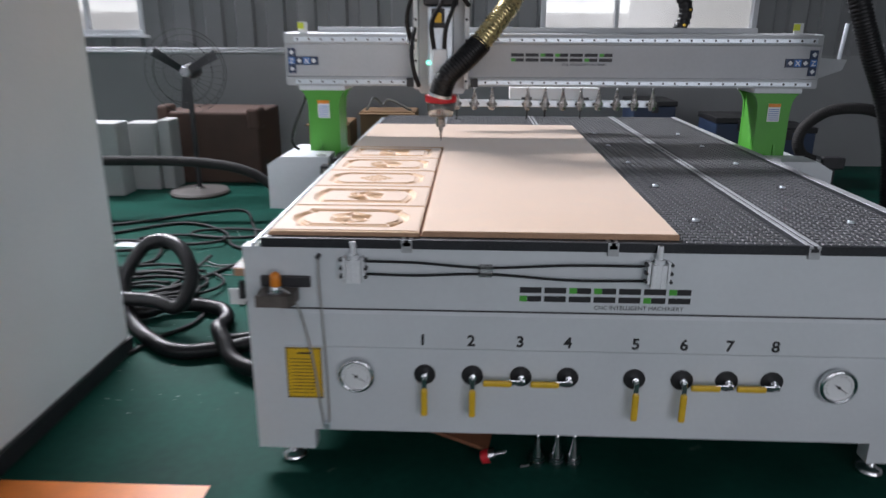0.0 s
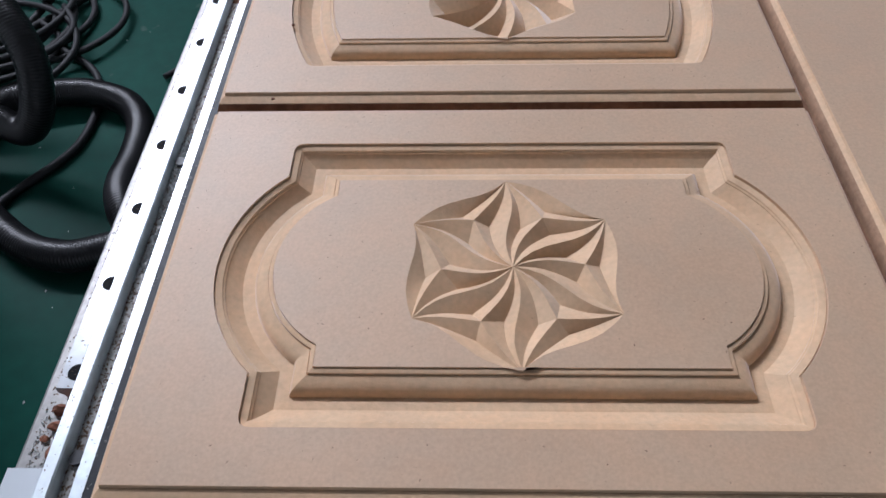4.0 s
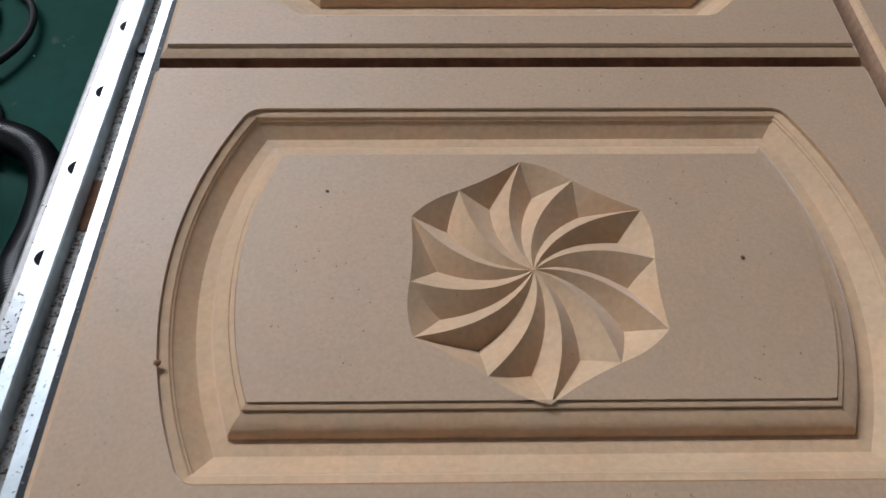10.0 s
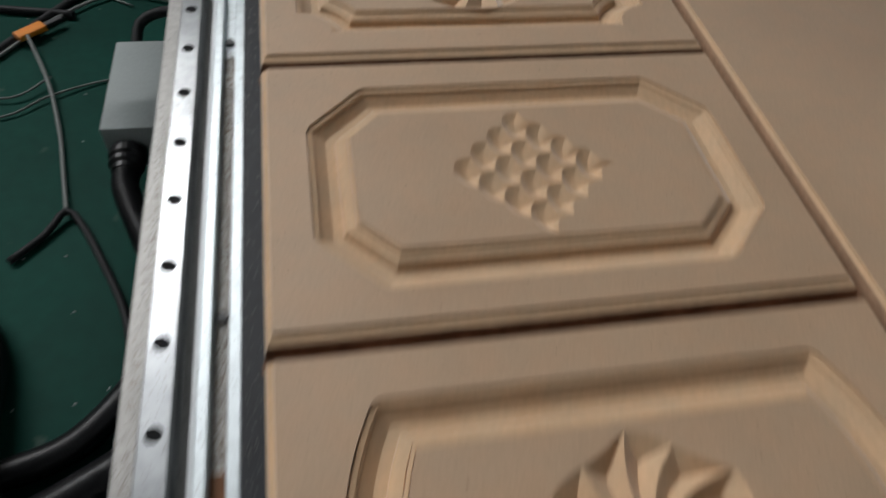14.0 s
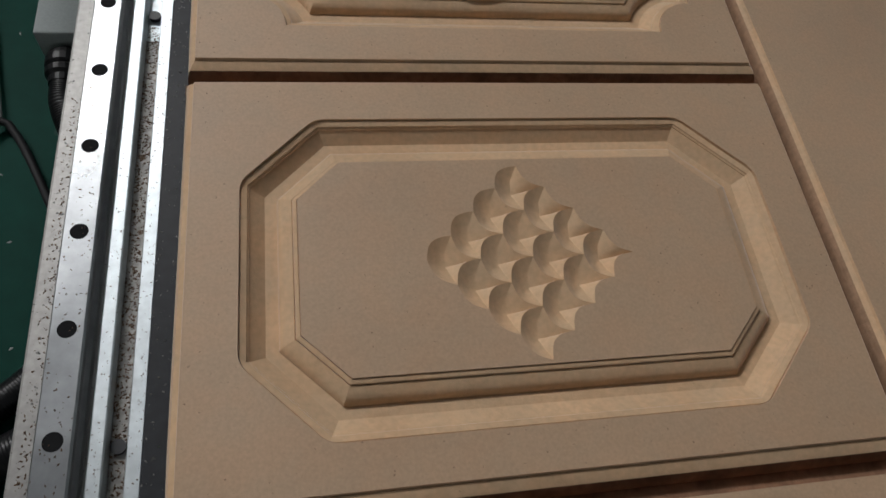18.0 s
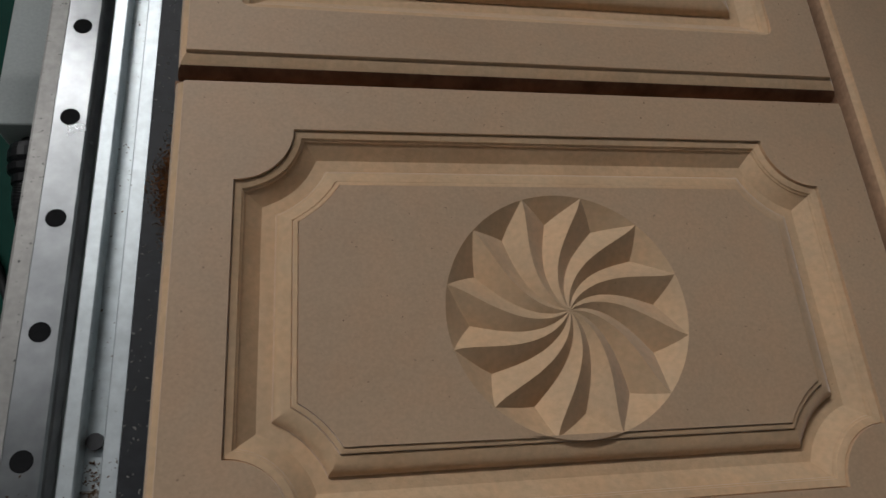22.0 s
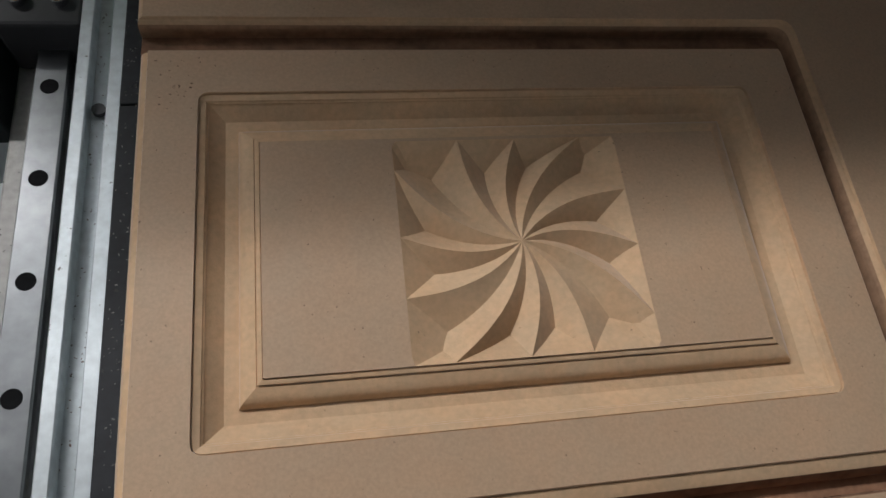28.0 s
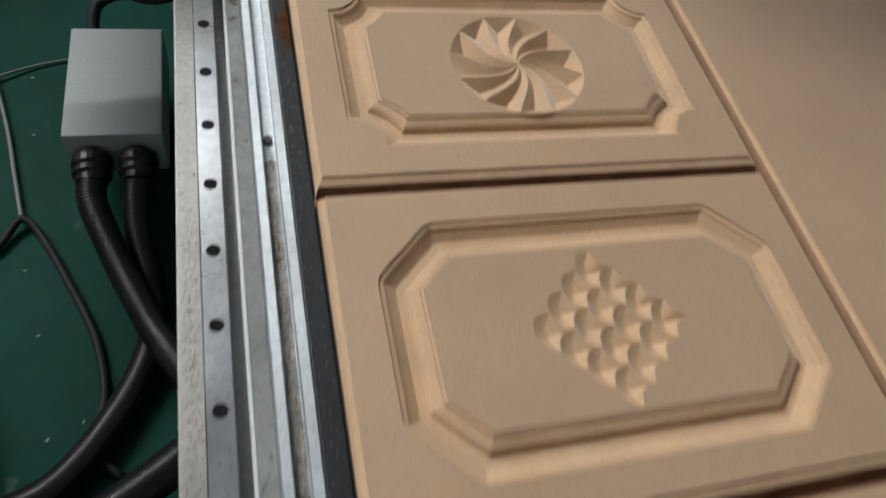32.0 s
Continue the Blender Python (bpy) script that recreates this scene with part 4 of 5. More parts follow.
part("foil_duct", hose([(SX + 0.19, SY - 0.05, 1.32), (SX + 0.27, SY + 0.0, 1.42), (SX + 0.37, SY + 0.10, 1.57), (SX + 0.47, SY + 0.40, 1.92), (SX + 0.54, SY + 0.95, 2.5), (SX + 0.56, SY + 1.7, 3.4)], 0.052, rib=0.003, pitch=0.02, seg=18), FOIL, head, "crinkled gold foil duct")
part("hose_clamp", C((SX, SY - 0.10, 1.074), (SX + 0.003, SY - 0.102, 1.088), 0.058, seg=24), ALU, head)

# ---- tool rack behind the gantry ----
rack = thing("tool_rack", "row of chrome tool holders in a linear tool rack", "tool rack", at=(1.05, 2.2, 0.98))
part("rack_bar", B(0.44, 1.66, 2.215, 2.245, 0.955, 0.995, bevel=0.004), ALU, rack)
part("rack_mount", B(0.83, 1.36, 2.25, 2.36, 0.995, 1.065, bevel=0.005), PAINT_WHITE, rack)
part("rack_strut", B(0.9, 0.96, 2.2455, 2.25, 0.965, 1.01), DARK, rack)
part("rack_strut", B(1.24, 1.30, 2.2455, 2.25, 0.965, 1.01), DARK, rack)
holder_me = bmesh.new()
lathe(holder_me, (0, 0, -0.045), (0, 0, 1), [(0, 0.010), (0.004, 0.017), (0.022, 0.018), (0.023, 0.026), (0.030, 0.026), (0.032, 0.021), (0.036, 0.021), (0.038, 0.026), (0.046, 0.026), (0.048, 0.0205), (0.105, 0.0085), (0.107, 0.006), (0.118, 0.006), (0.122, 0.009), (0.128, 0.007)], 16)
hm = bpy.data.meshes.new("tool_holder")
holder_me.to_mesh(hm)
holder_me.free()
hm.materials.append(CONE)
HOLDERS = [0.515 + 0.104 * k for k in range(12)]
for k, x in enumerate(HOLDERS):
    if k in (3,):
        continue
    o = new("tool_holder", hm)
    o.parent = rack
    o.matrix_parent_inverse = Matrix.Translation(-rack.location)
    o.location = (x, 2.19, 0.985)
    if k in (0, 4, 5, 7):
        part("bit", C((x, 2.19, 0.88 + 0.01 * (k % 3)), (x, 2.19, 0.945), 0.004 + 0.001 * (k % 3), seg=8), DARK, rack)
    part("fork", B(x - 0.03, x + 0.03, 2.195, 2.215, 0.968, 0.980, bevel=0.002), DARK, rack)

loop_cable = [(-0.33, 2.06, 1.12), (-0.36, 2.05, 1.0), (-0.42, 2.04, 0.86), (-0.44, 2.03, 0.76), (-0.40, 2.02, 0.72)]
part("gantry_cable", hose(loop_cable, 0.008, seg=8), CABLE, router, "dark cable hanging from the gantry")
chain = [(0.95, 2.12, 1.66), (1.3, 2.12, 1.66), (1.6, 2.12, 1.64), (1.72, 2.12, 1.60), (1.775, 2.12, 1.52), (1.77, 2.12, 1.44), (1.74, 2.11, 1.385)]
part("cable_chain", hose(chain, 0.036, 0.004, 0.03, 12), RUBBER, router, "black cable drag chain arching over the beam")
for p in ((1.745, 2.08, 1.585), (1.79, 2.08, 1.50), (1.765, 2.08, 1.42), (1.65, 2.08, 1.63)):
    part("chain_mark", C(p, (p[0], p[1] - 0.012, p[2]), 0.007, seg=8), YELLOW, router, "small yellow chain mark")

RUST_WOOD = material("red_brown_wood", (0.20, 0.075, 0.04), 0.8, vary=0.3, scale=90, bump=0.4)

# ---- the board and its carved panels ----
# Each moulding is a set of rings of one outline at growing insets; heights in metres below the face.
MOULD = ((0.0, 0.0), (0.0001, -0.0024), (0.0005, -0.0025), (0.0008, -0.0016), (0.0016, -0.0018), (0.0046, -0.0028), (0.0050, -0.0037), (0.0059, -0.0042), (0.0061, -0.0051), (0.0090, -0.0071), (0.0120, -0.0091), (0.0150, -0.0111), (0.0152, -0.0112), (0.0230, -0.0112),
         (0.0233, -0.0097), (0.0238, -0.0086), (0.0246, -0.0074), (0.0257, -0.0063), (0.0271, -0.0054), (0.0287, -0.0046), (0.0303, -0.0040), (0.0316, -0.0035), (0.0328, -0.0031), (0.0330, -0.0038), (0.0334, -0.0038), (0.0336, -0.0018), (0.0345, -0.0014), (0.0354, -0.0012), (0.0361, -0.0011), (0.0363, -0.0021), (0.0366, -0.0021),
         (0.0367, 0.0))
FRONT_Z = (-0.0165, -0.0118, -0.0078, -0.0046, -0.0028, -0.0020, -0.0024, 0.0)
EDGE = ((0.0, -0.0165), (0.0, -0.0085), (0.0008, -0.0062), (0.0022, -0.0040), (0.0042, -0.0027), (0.0058, -0.0022), (0.0060, -0.0012), (0.0064, 0.0))
PW, PH = 0.456, 0.298


def line(p, q, n):
    return [(p[0] + (q[0] - p[0]) * k / n, p[1] + (q[1] - p[1]) * k / n) for k in range(n)]


def arc(c, r, a0, a1, n):
    return [(c[0] + r * math.cos(a0 + (a1 - a0) * k / n), c[1] + r * math.sin(a0 + (a1 - a0) * k / n)) for k in range(n)]


def bend(p, c, q, r, n=5):
    """A corner c on the way from p to q, rounded over the length r."""
    p, c, q = Vector(p), Vector(c), Vector(q)
    a, b = c + (p - c).normalized() * r, c + (q - c).normalized() * r
    pts = [(a.lerp(c, k / n)).lerp(c.lerp(b, k / n), k / n) for k in range(n + 1)]
    return [(v.x, v.y) for v in pts]


def tool_radius(d):
    return max(0.0002, 0.0075 - 2.2 * d)


def mirror4(quarter):
    """Completes an outline from its quarter in x > 0, y > 0, which runs anticlockwise from the x axis to the y axis."""
    q = quarter
    left = [(-x, y) for x, y in reversed(q)]
    top = q + left[1:]
    return top + [(x, -y) for x, y in reversed(top)][1:-1]


def shouldered(d, a=0.1545, h=0.109, xc=0.0855, r=0.103):
    rr, x = r - d, a - d
    t = math.acos(min(1, max(-1, (x - xc) / rr)))
    yn = rr * math.sin(t)
    return mirror4(arc((xc, 0), rr, 0, t, 16) + line((x, yn), (x, h - d - 0.008), 3) + bend((x, 0), (x, h - d), (0, h - d), tool_radius(d)) + line((x - 0.008, h - d), (0, h - d), 8) + [(0, h - d)])


def barrel(d, h=0.1095, xc=-0.048, r=0.233):
    rr, y = r - d, h - d
    t = math.asin(y / rr)
    x = xc + rr * math.cos(t)
    return mirror4(arc((xc, 0), rr, 0, t - 0.035, 16) + bend((x + 0.1 * math.sin(t), y - 0.1 * math.cos(t)), (x, y), (0, y), tool_radius(d)) + line((x - 0.008, y), (0, y), 8) + [(0, y)])


def octagon(d, hx=0.1880, hy=0.1125, a=0.138, b=0.0625):
    # the slanted side moves along its normal, the others along theirs
    nx, ny = hy - b, hx - a
    s = math.hypot(nx, ny)
    k = (hx * nx + b * ny) / s - d
    x, y = hx - d, hy - d
    yb, xa = (k * s - x * nx) / ny, (k * s - y * ny) / nx
    return mirror4(line((x, 0), (x, yb - 0.008), 6) + bend((x, 0), (x, yb), (xa, y), tool_radius(d)) + bend((x, yb), (xa, y), (0, y), tool_radius(d)) + line((xa - 0.008, y), (0, y), 8) + [(0, y)])


def scooped(d, hx=0.1870, hy=0.1105, r=0.0335):
    rr, x, y = r + d, hx - d, hy - d
    e = math.sqrt(rr * rr - d * d)
    a0, a1 = math.atan2(-e, -d), math.atan2(-d, -e)
    pts = [(hx + rr * math.cos(a0 + (a1 - a0) * k / 14), hy + rr * math.sin(a0 + (a1 - a0) * k / 14)) for k in range(14)]
    return mirror4(line((x, 0), (x, hy - e), 6) + pts + line((hx - e, y), (0, y), 8) + [(0, y)])


def oblong(d, hx=0.1865, hy=0.1095):
    return mirror4(line((hx - d, 0), (hx - d, hy - d - 0.008), 8) + bend((hx - d, 0), (hx - d, hy - d), (0, hy - d), tool_radius(d)) + line((hx - d - 0.008, hy - d), (0, hy - d), 8) + [(0, hy - d)])


def panel_edge(d):
    return mirror4(line((PW / 2 - d, 0), (PW / 2 - d, PH / 2 - d), 4) + line((PW / 2 - d, PH / 2 - d), (0, PH / 2 - d), 4) + [(0, PH / 2 - d)])


def ring(bm, pts, z):
    return [bm.verts.new((x, y, z)) for x, y in pts]


def bridge(bm, a, b, mat):
    n = len(a)
    for k in range(n):
        bm.faces.new((a[k], a[(k + 1) % n], b[(k + 1) % n], b[k])).material_index = mat


def fill(bm, loops, z, mat):
    """A flat face between an outer and inner loops."""
    es = []
    for lp in loops:
        es += [bm.edges.get((lp[k], lp[(k + 1) % len(lp)])) or bm.edges.new((lp[k], lp[(k + 1) % len(lp)])) for k in range(len(lp))]
    r = bmesh.ops.triangle_fill(bm, edges=es, use_beauty=True, use_dissolve=False, normal=(0, 0, 1))
    for g in r["geom"]:
        if isinstance(g, bmesh.types.BMFace):
            g.material_index = mat


def rosette(bm, c, tips, rim_at, swirl, depth, slope, mat, curl=1.15):
    """Chip-carved rosette: ridges from the middle to each tip (angle, radius) at face height, V valleys between them, closed by end facets.
    rim_at gives the rim between two tips. Returns the loop on its rim."""
    half_steps, along, tail = 6, 16, 5
    rim = []

    def spot(k, u, s, z):
        x, y = rim_at(tips[k], tips[(k + 1) % len(tips)], k, u)
        off = radians(swirl) * (1 - s) ** curl
        ca, sa = math.cos(off) * s, math.sin(off) * s
        return (c[0] + x * ca - y * sa, c[1] + x * sa + y * ca, z)

    for k in range(len(tips)):
        for half in (0, 1):
            cols = []
            for i in range(half_steps + 1):
                u = (half + i / half_steps) / 2
                tri = 1 - abs(2 * u - 1)
                sv = slope / (slope + tri)
                inner = [(k, u, sv * (j / along), -depth * tri * sv * (j / along)) for j in range(along + 1)]
                outer = [(k, u, sv + (1 - sv) * (j / tail), -depth * tri * sv * (1 - j / tail)) for j in range(tail + 1)]
                cols.append((inner, outer))
            for which in (0, 1):
                vs = [[bm.verts.new(spot(*q)) for q in col[which]] for col in cols]
                for p, q in zip(vs, vs[1:]):
                    for j in range(len(p) - 1):
                        if (q[j + 1].co - p[j + 1].co).length < 1e-7 and (q[j].co - p[j].co).length < 1e-7:
                            continue
                        f = bm.faces.new((p[j], p[j + 1], q[j + 1], q[j]))
                        f.material_index, f.smooth = mat, True
            for i in range(half_steps):
                rim.append(spot(*cols[i][1][-1]))
    return [bm.verts.new(p) for p in rim]


def around(angle, r):
    return r * math.cos(radians(angle)), r * math.sin(radians(angle))


def round_rim(p, q, k, u):
    return around(p[0] + ((q[0] - p[0]) % 360) * u, p[1])


def wavy_rim(p, q, k, u):
    """Straight from tip to tip, bowed outwards before a long tip and slightly inwards after it."""
    (x0, y0), (x1, y1) = around(*p), around(*q)
    x, y = x0 + (x1 - x0) * u, y0 + (y1 - y0) * u
    g = 1 + (0.034 if k % 2 == 0 else -0.016) * math.sin(math.pi * u)
    return x * g, y * g


def square_rim(p, q, k, u, hx=0.0738, hy=0.0718):
    x, y = around(p[0] + ((q[0] - p[0]) % 360) * u, 1.0)
    g = min(hx / max(abs(x), 1e-6), hy / max(abs(y), 1e-6))
    return x * g, y * g


def star(bm, c, R, first, depth, mat):
    """Six-pointed chip-carved star: in each sixth two three-sided pits beside a short ridge and a lens-shaped pit outside them, parted by
    ridges at face height that bend like an S. Returns the loop on its rim."""
    loop = []
    n = 8

    def turn(p):
        x, y, z = p
        r, a = math.hypot(x, y), math.atan2(y, x)
        q = r / R
        a += 0.045 * (math.sin(2 * math.pi * min(1, q)) / q if q > 0.01 else 2 * math.pi)
        return (c[0] + r * math.cos(a), c[1] + r * math.sin(a), z)

    def facet(p, q, apex, bow=None):
        """A triangle from the edge p-q down to apex, finely cut; bow lifts the middle of the edge outwards."""
        rows = []
        edge = [tuple(p[i] + (q[i] - p[i]) * k / n for i in range(3)) for k in range(n + 1)]
        if bow:
            edge = [bow(k / n, e) for k, e in enumerate(edge)]
        for j in range(7):
            f = j / 6
            rows.append([bm.verts.new(turn(tuple(e[i] + (apex[i] - e[i]) * f for i in range(3)))) for e in edge])
        for u, v in zip(rows, rows[1:]):
            for k in range(n):
                g = bm.faces.new((u[k], v[k], v[k + 1], u[k + 1]))
                g.material_index, g.smooth = mat, True
        return edge

    for k in range(6):
        a1, a2 = radians(first + 60 * k), radians(first + 60 * k + 60)
        am = (a1 + a2) / 2
        at = lambda r, deg, z: (r * R * math.cos(am + radians(deg)), r * R * math.sin(am + radians(deg)), z)
        T1, T2, V, O = at(1, -30, 0), at(1, 30, 0), at(0.62, 3.6, 0), (0.0, 0.0, 0.0)
        near, far, rim_pit = at(0.555, -10, -depth), at(0.50, 18, -depth), at(0.76, 6.5, -depth * 0.85)
        for p, q, apex in ((O, T1, near), (T1, V, near), (V, O, near), (O, V, far), (V, T2, far), (T2, O, far), (V, T1, rim_pit), (T2, V, rim_pit)):
            facet(p, q, apex)

        def bow(t, e):
            s = R * (0.02 * math.sin(math.pi * t) - 0.035 * math.sin(2 * math.pi * t))
            return (e[0] + s * math.cos(am), e[1] + s * math.sin(am), e[2])

        loop += [turn(e) for e in facet(T1, T2, rim_pit, bow)[:-1]]
    return [bm.verts.new(p) for p in loop]


def scales(bm, c, half, n, depth, mat):
    """A diamond of n by n scale-shaped pits. Returns the loop on its rim."""
    e1, e2 = Vector((half / n, -half / n, 0)), Vector((-half / n, -half / n, 0))
    top = Vector((c[0], c[1] + half, 0))
    m = 10

    def edge(p, q, out):
        """Points from p to q, bowed towards out."""
        return [p.lerp(q, t) + out * math.sin(math.pi * t) for t in (k / m for k in range(m))]

    out1 = (-e1) * 0.26
    out2 = e2 * 0.17
    for i in range(n):
        for j in range(n):
            t = top + e1 * i + e2 * j
            N, E, S, W = t, t + e1, t + e1 + e2, t + e2
            # shared edges bow alike on both sides of a ridge
            sides = (edge(N, W, out1), edge(W, S, out2), list(reversed(edge(E, S, out1) + [S]))[:-1], list(reversed(edge(N, E, out2) + [E]))[:-1])
            pit = t + e1 * 0.40 + e2 * 0.68
            sway = e2 * 0.055 - e1 * 0.06  # the crease from the upper cusp to the pit is bowed
            rim = [p for s in sides for p in s]
            for a, b in ((0, 3 * m), (3 * m, 4 * m)):
                apex = bm.verts.new((pit.x, pit.y, -depth))
                outer = [bm.verts.new(rim[q % (4 * m)]) for q in range(a, b + 1)]
                for q, v in zip(range(a, b + 1), outer):  # ridges between pits dip between their cusps
                    if (m < q < 2 * m and j < n - 1) or (q > 3 * m and j > 0):
                        v.co.z -= depth * 0.25 * abs(math.sin(math.pi * (q % m) / m))
                mid = [bm.verts.new((v.co.x * 0.5 + pit.x * 0.5, v.co.y * 0.5 + pit.y * 0.5, v.co.z * 0.4 - depth * 0.62)) for v in outer]
                for q, v in zip(range(a, b + 1), mid):
                    v.co += sway * max(0.0, 1 - (q % (4 * m)) / m if a == 0 else 1 - (4 * m - q) / m)
                for q in range(len(outer) - 1):
                    for f in (bm.faces.new((outer[q], outer[q + 1], mid[q + 1], mid[q])), bm.faces.new((mid[q], mid[q + 1], apex))):
                        f.material_index, f.smooth = mat, True
    # outer rim of the whole diamond, anticlockwise from the top corner
    o2 = out2
    loop = []
    for j in range(n):
        loop += edge(top + e2 * j, top + e2 * (j + 1), out1)
    for i in range(n):
        loop += edge(top + e2 * n + e1 * i, top + e2 * n + e1 * (i + 1), o2)
    for j in range(n):
        p, q = top + e1 * n + e2 * (n - j), top + e1 * n + e2 * (n - j - 1)
        loop += [p] + list(reversed(edge(q, p, out1)[1:]))
    for i in range(n):
        p, q = top + e1 * (n - i), top + e1 * (n - i - 1)
        loop += [p] + list(reversed(edge(q, p, o2)[1:]))
    return [bm.verts.new(p) for p in loop]


def carved_panel(k, outline, centre, label, carve):
    back = 0.296 + 0.3075 * k
    cx, cy = 0.2275, back - PH / 2
    dx, dy = centre[0] - cx, centre[1] - cy
    top = thing("carved_panel", label, "door panel", "carved panels on the router bed", at=(cx, cy, BT))
    at = Matrix.Translation((cx, cy, H))

    def piece(name, bm, note=""):
        bmesh.ops.remove_doubles(bm, verts=bm.verts[:], dist=4e-6)
        bmesh.ops.recalc_face_normals(bm, faces=bm.faces[:])
        if sum(f.normal.z * f.calc_area() for f in bm.faces) < 0 and name != "board":
            bmesh.ops.reverse_faces(bm, faces=bm.faces[:])
        for e in bm.edges:
            e.smooth = len(e.link_faces) == 2 and e.calc_face_angle(3.0) < 0.36
        bm.transform(at)
        o = part(name, bm, (MDF, MDF_CUT, MDF_EDGE, MDF_BROWN), top, note, smooth=True)

    bm = bmesh.new()
    rings = [ring(bm, panel_edge(d), z) for d, z in EDGE]
    for (d, z), low, verts in zip(EDGE, FRONT_Z, rings):  # the back edge is cut square
        for v in verts:
            if v.co.x < 0.0066 - PW / 2:
                v.co.x += 0.0025
            if v.co.y > PH / 2 - 0.0066:
                v.co.y = PH / 2 - 0.0064 + 0.0007 * (1 - d / 0.0064)
            elif v.co.y < 0.0066 - PH / 2:  # the front edge is rounded over further
                v.co.y, v.co.z = 0.0064 - PH / 2 - 0.0126 * (1 - d / 0.0064), low
    for n, (a, b) in enumerate(zip(rings, rings[1:])):
        bridge(bm, a, b, 2 if n == 0 else 1)
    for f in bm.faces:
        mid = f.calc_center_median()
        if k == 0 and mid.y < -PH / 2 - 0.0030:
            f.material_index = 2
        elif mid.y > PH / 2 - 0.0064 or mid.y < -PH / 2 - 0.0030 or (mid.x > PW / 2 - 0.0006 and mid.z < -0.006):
            f.material_index = 3  # walls of the through cuts, in a darker brown
    bm.faces.new(list(reversed(rings[0]))).material_index = 2
    fill(bm, (rings[-1], ring(bm, [(x + dx, y + dy) for x, y in outline(0.0)], 0.0)), 0, 0)
    piece("board", bm)
    bm = bmesh.new()
    mould = [ring(bm, [(x + dx, y + dy) for x, y in outline(d)], z) for d, z in MOULD]
    for a, b in zip(mould, mould[1:]):
        bridge(bm, a, b, 1)
    piece("moulding", bm, "routed moulding sunk into the panel")
    bm = bmesh.new()
    rim = [v.co.copy() for v in carve(bm, dx, dy)]
    piece("carving", bm, "chip-carved ornament in the middle")
    bm = bmesh.new()
    fill(bm, (ring(bm, [(x + dx, y + dy) for x, y in outline(MOULD[-1][0])], 0.0), ring(bm, [(p.x, p.y) for p in rim], 0.0)), 0, 0)
    piece("raised_field", bm)


HEX_TIPS = [(5.8 + 60 * (k // 2), 0.0632) if k % 2 == 0 else (31.7 + 60 * (k // 2), 0.0714) for k in range(12)]
ROUND_TIPS = [(17 + 30 * k, 0.0728) for k in range(12)]
SQUARE_TIPS = [(90 * (k // 3) + (-34.8, -4.6, 23.8)[k % 3], 0.0728) for k in range(12)]
P = (
    (shouldered, (0.2275, 0.1450), "raw MDF door panel with bowed-end moulding and six-pointed star carving",
     lambda bm, x, y: star(bm, (x - 0.0012, y - 0.0020), 0.0728, 31.7, 0.0072, 1)),
    (barrel, (0.2275, 0.4530), "raw MDF door panel with barrel-shaped moulding and hexagonal twelve-ray rosette",
     lambda bm, x, y: rosette(bm, (x + 0.0015, y - 0.0038), HEX_TIPS, wavy_rim, 34, 0.0135, 3.6, 1)),
    (octagon, (0.2280, 0.7590), "raw MDF door panel with octagonal moulding and diamond of scale-shaped pits",
     lambda bm, x, y: scales(bm, (x + 0.0018, y - 0.0018), 0.0718, 4, 0.0078, 1)),
    (scooped, (0.2260, 1.0700), "raw MDF door panel with scooped corners and round swirling rosette",
     lambda bm, x, y: rosette(bm, (x + 0.003, y - 0.0045), ROUND_TIPS, round_rim, 46, 0.0135, 3.8, 1, 1.7)),
    (oblong, (0.2255, 1.3780), "raw MDF door panel with rectangular moulding and square pinwheel rosette",
     lambda bm, x, y: rosette(bm, (x + 0.0043, y - 0.0012), SQUARE_TIPS, square_rim, 28, 0.0140, 3.0, 1)),
)
for k, (outline, centre, label, carve) in enumerate(P):
    carved_panel(k, outline, centre, label, carve)

# rest of the board round the cut-out panels, with the thin skin left in the cuts
board = thing("mdf_board", "pale pinkish uncut MDF board lying on the vacuum bed", "board", at=(0.84, 1.0, BT))
BX, BY = 0.4655, 1.5445


def board_outline(d, e):
    """d: inset of the sheet's own edges, e: inset of the routed edges along the cuts."""
    return [(BX + e, 0.0 + d), (1.222 - d, 0.0 + d), (1.240 - d, 2.45 - d), (0.0 + d, 2.45 - d), (0.0 + d, BY + e)] + bend((0, BY + e), (BX + e, BY + e), (BX + e, 0), 0.012)


bm = bmesh.new()
rings = [ring(bm, board_outline(d, e), H + z) for d, e, z in ((0.0, -0.0026, -0.0175), (0.0, -0.0026, -0.0085), (0.0, -0.0022, -0.0062), (0.0, -0.0012, -0.0040), (0.0006, 0.0004, -0.0024), (0.0012, 0.0018, -0.0018), (0.0022, 0.0020, -0.0009), (0.0035, 0.0024, 0.0))]
for n, (a, b) in enumerate(zip(rings, rings[1:])):
    bridge(bm, a, b, 1 if n < 3 else 2)
bm.faces.new(rings[-1])
bm.faces.new(list(reversed(rings[0])))
for f in bm.faces:
    if f.material_index == 2 and f.calc_center_median().y < 0.003:
        f.material_index = 1
part("blank_board", bm, (MDF, MDF_EDGE, MDF_CUT), board)
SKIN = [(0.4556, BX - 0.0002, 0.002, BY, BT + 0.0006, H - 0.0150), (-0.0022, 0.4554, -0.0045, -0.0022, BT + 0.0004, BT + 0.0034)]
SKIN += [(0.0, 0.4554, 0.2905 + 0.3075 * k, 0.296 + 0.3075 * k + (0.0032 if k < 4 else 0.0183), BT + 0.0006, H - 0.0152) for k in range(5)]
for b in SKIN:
    part("cut_skin", B(*b), MDF_BROWN, board, "thin dark skin left at the bottom of a cut")

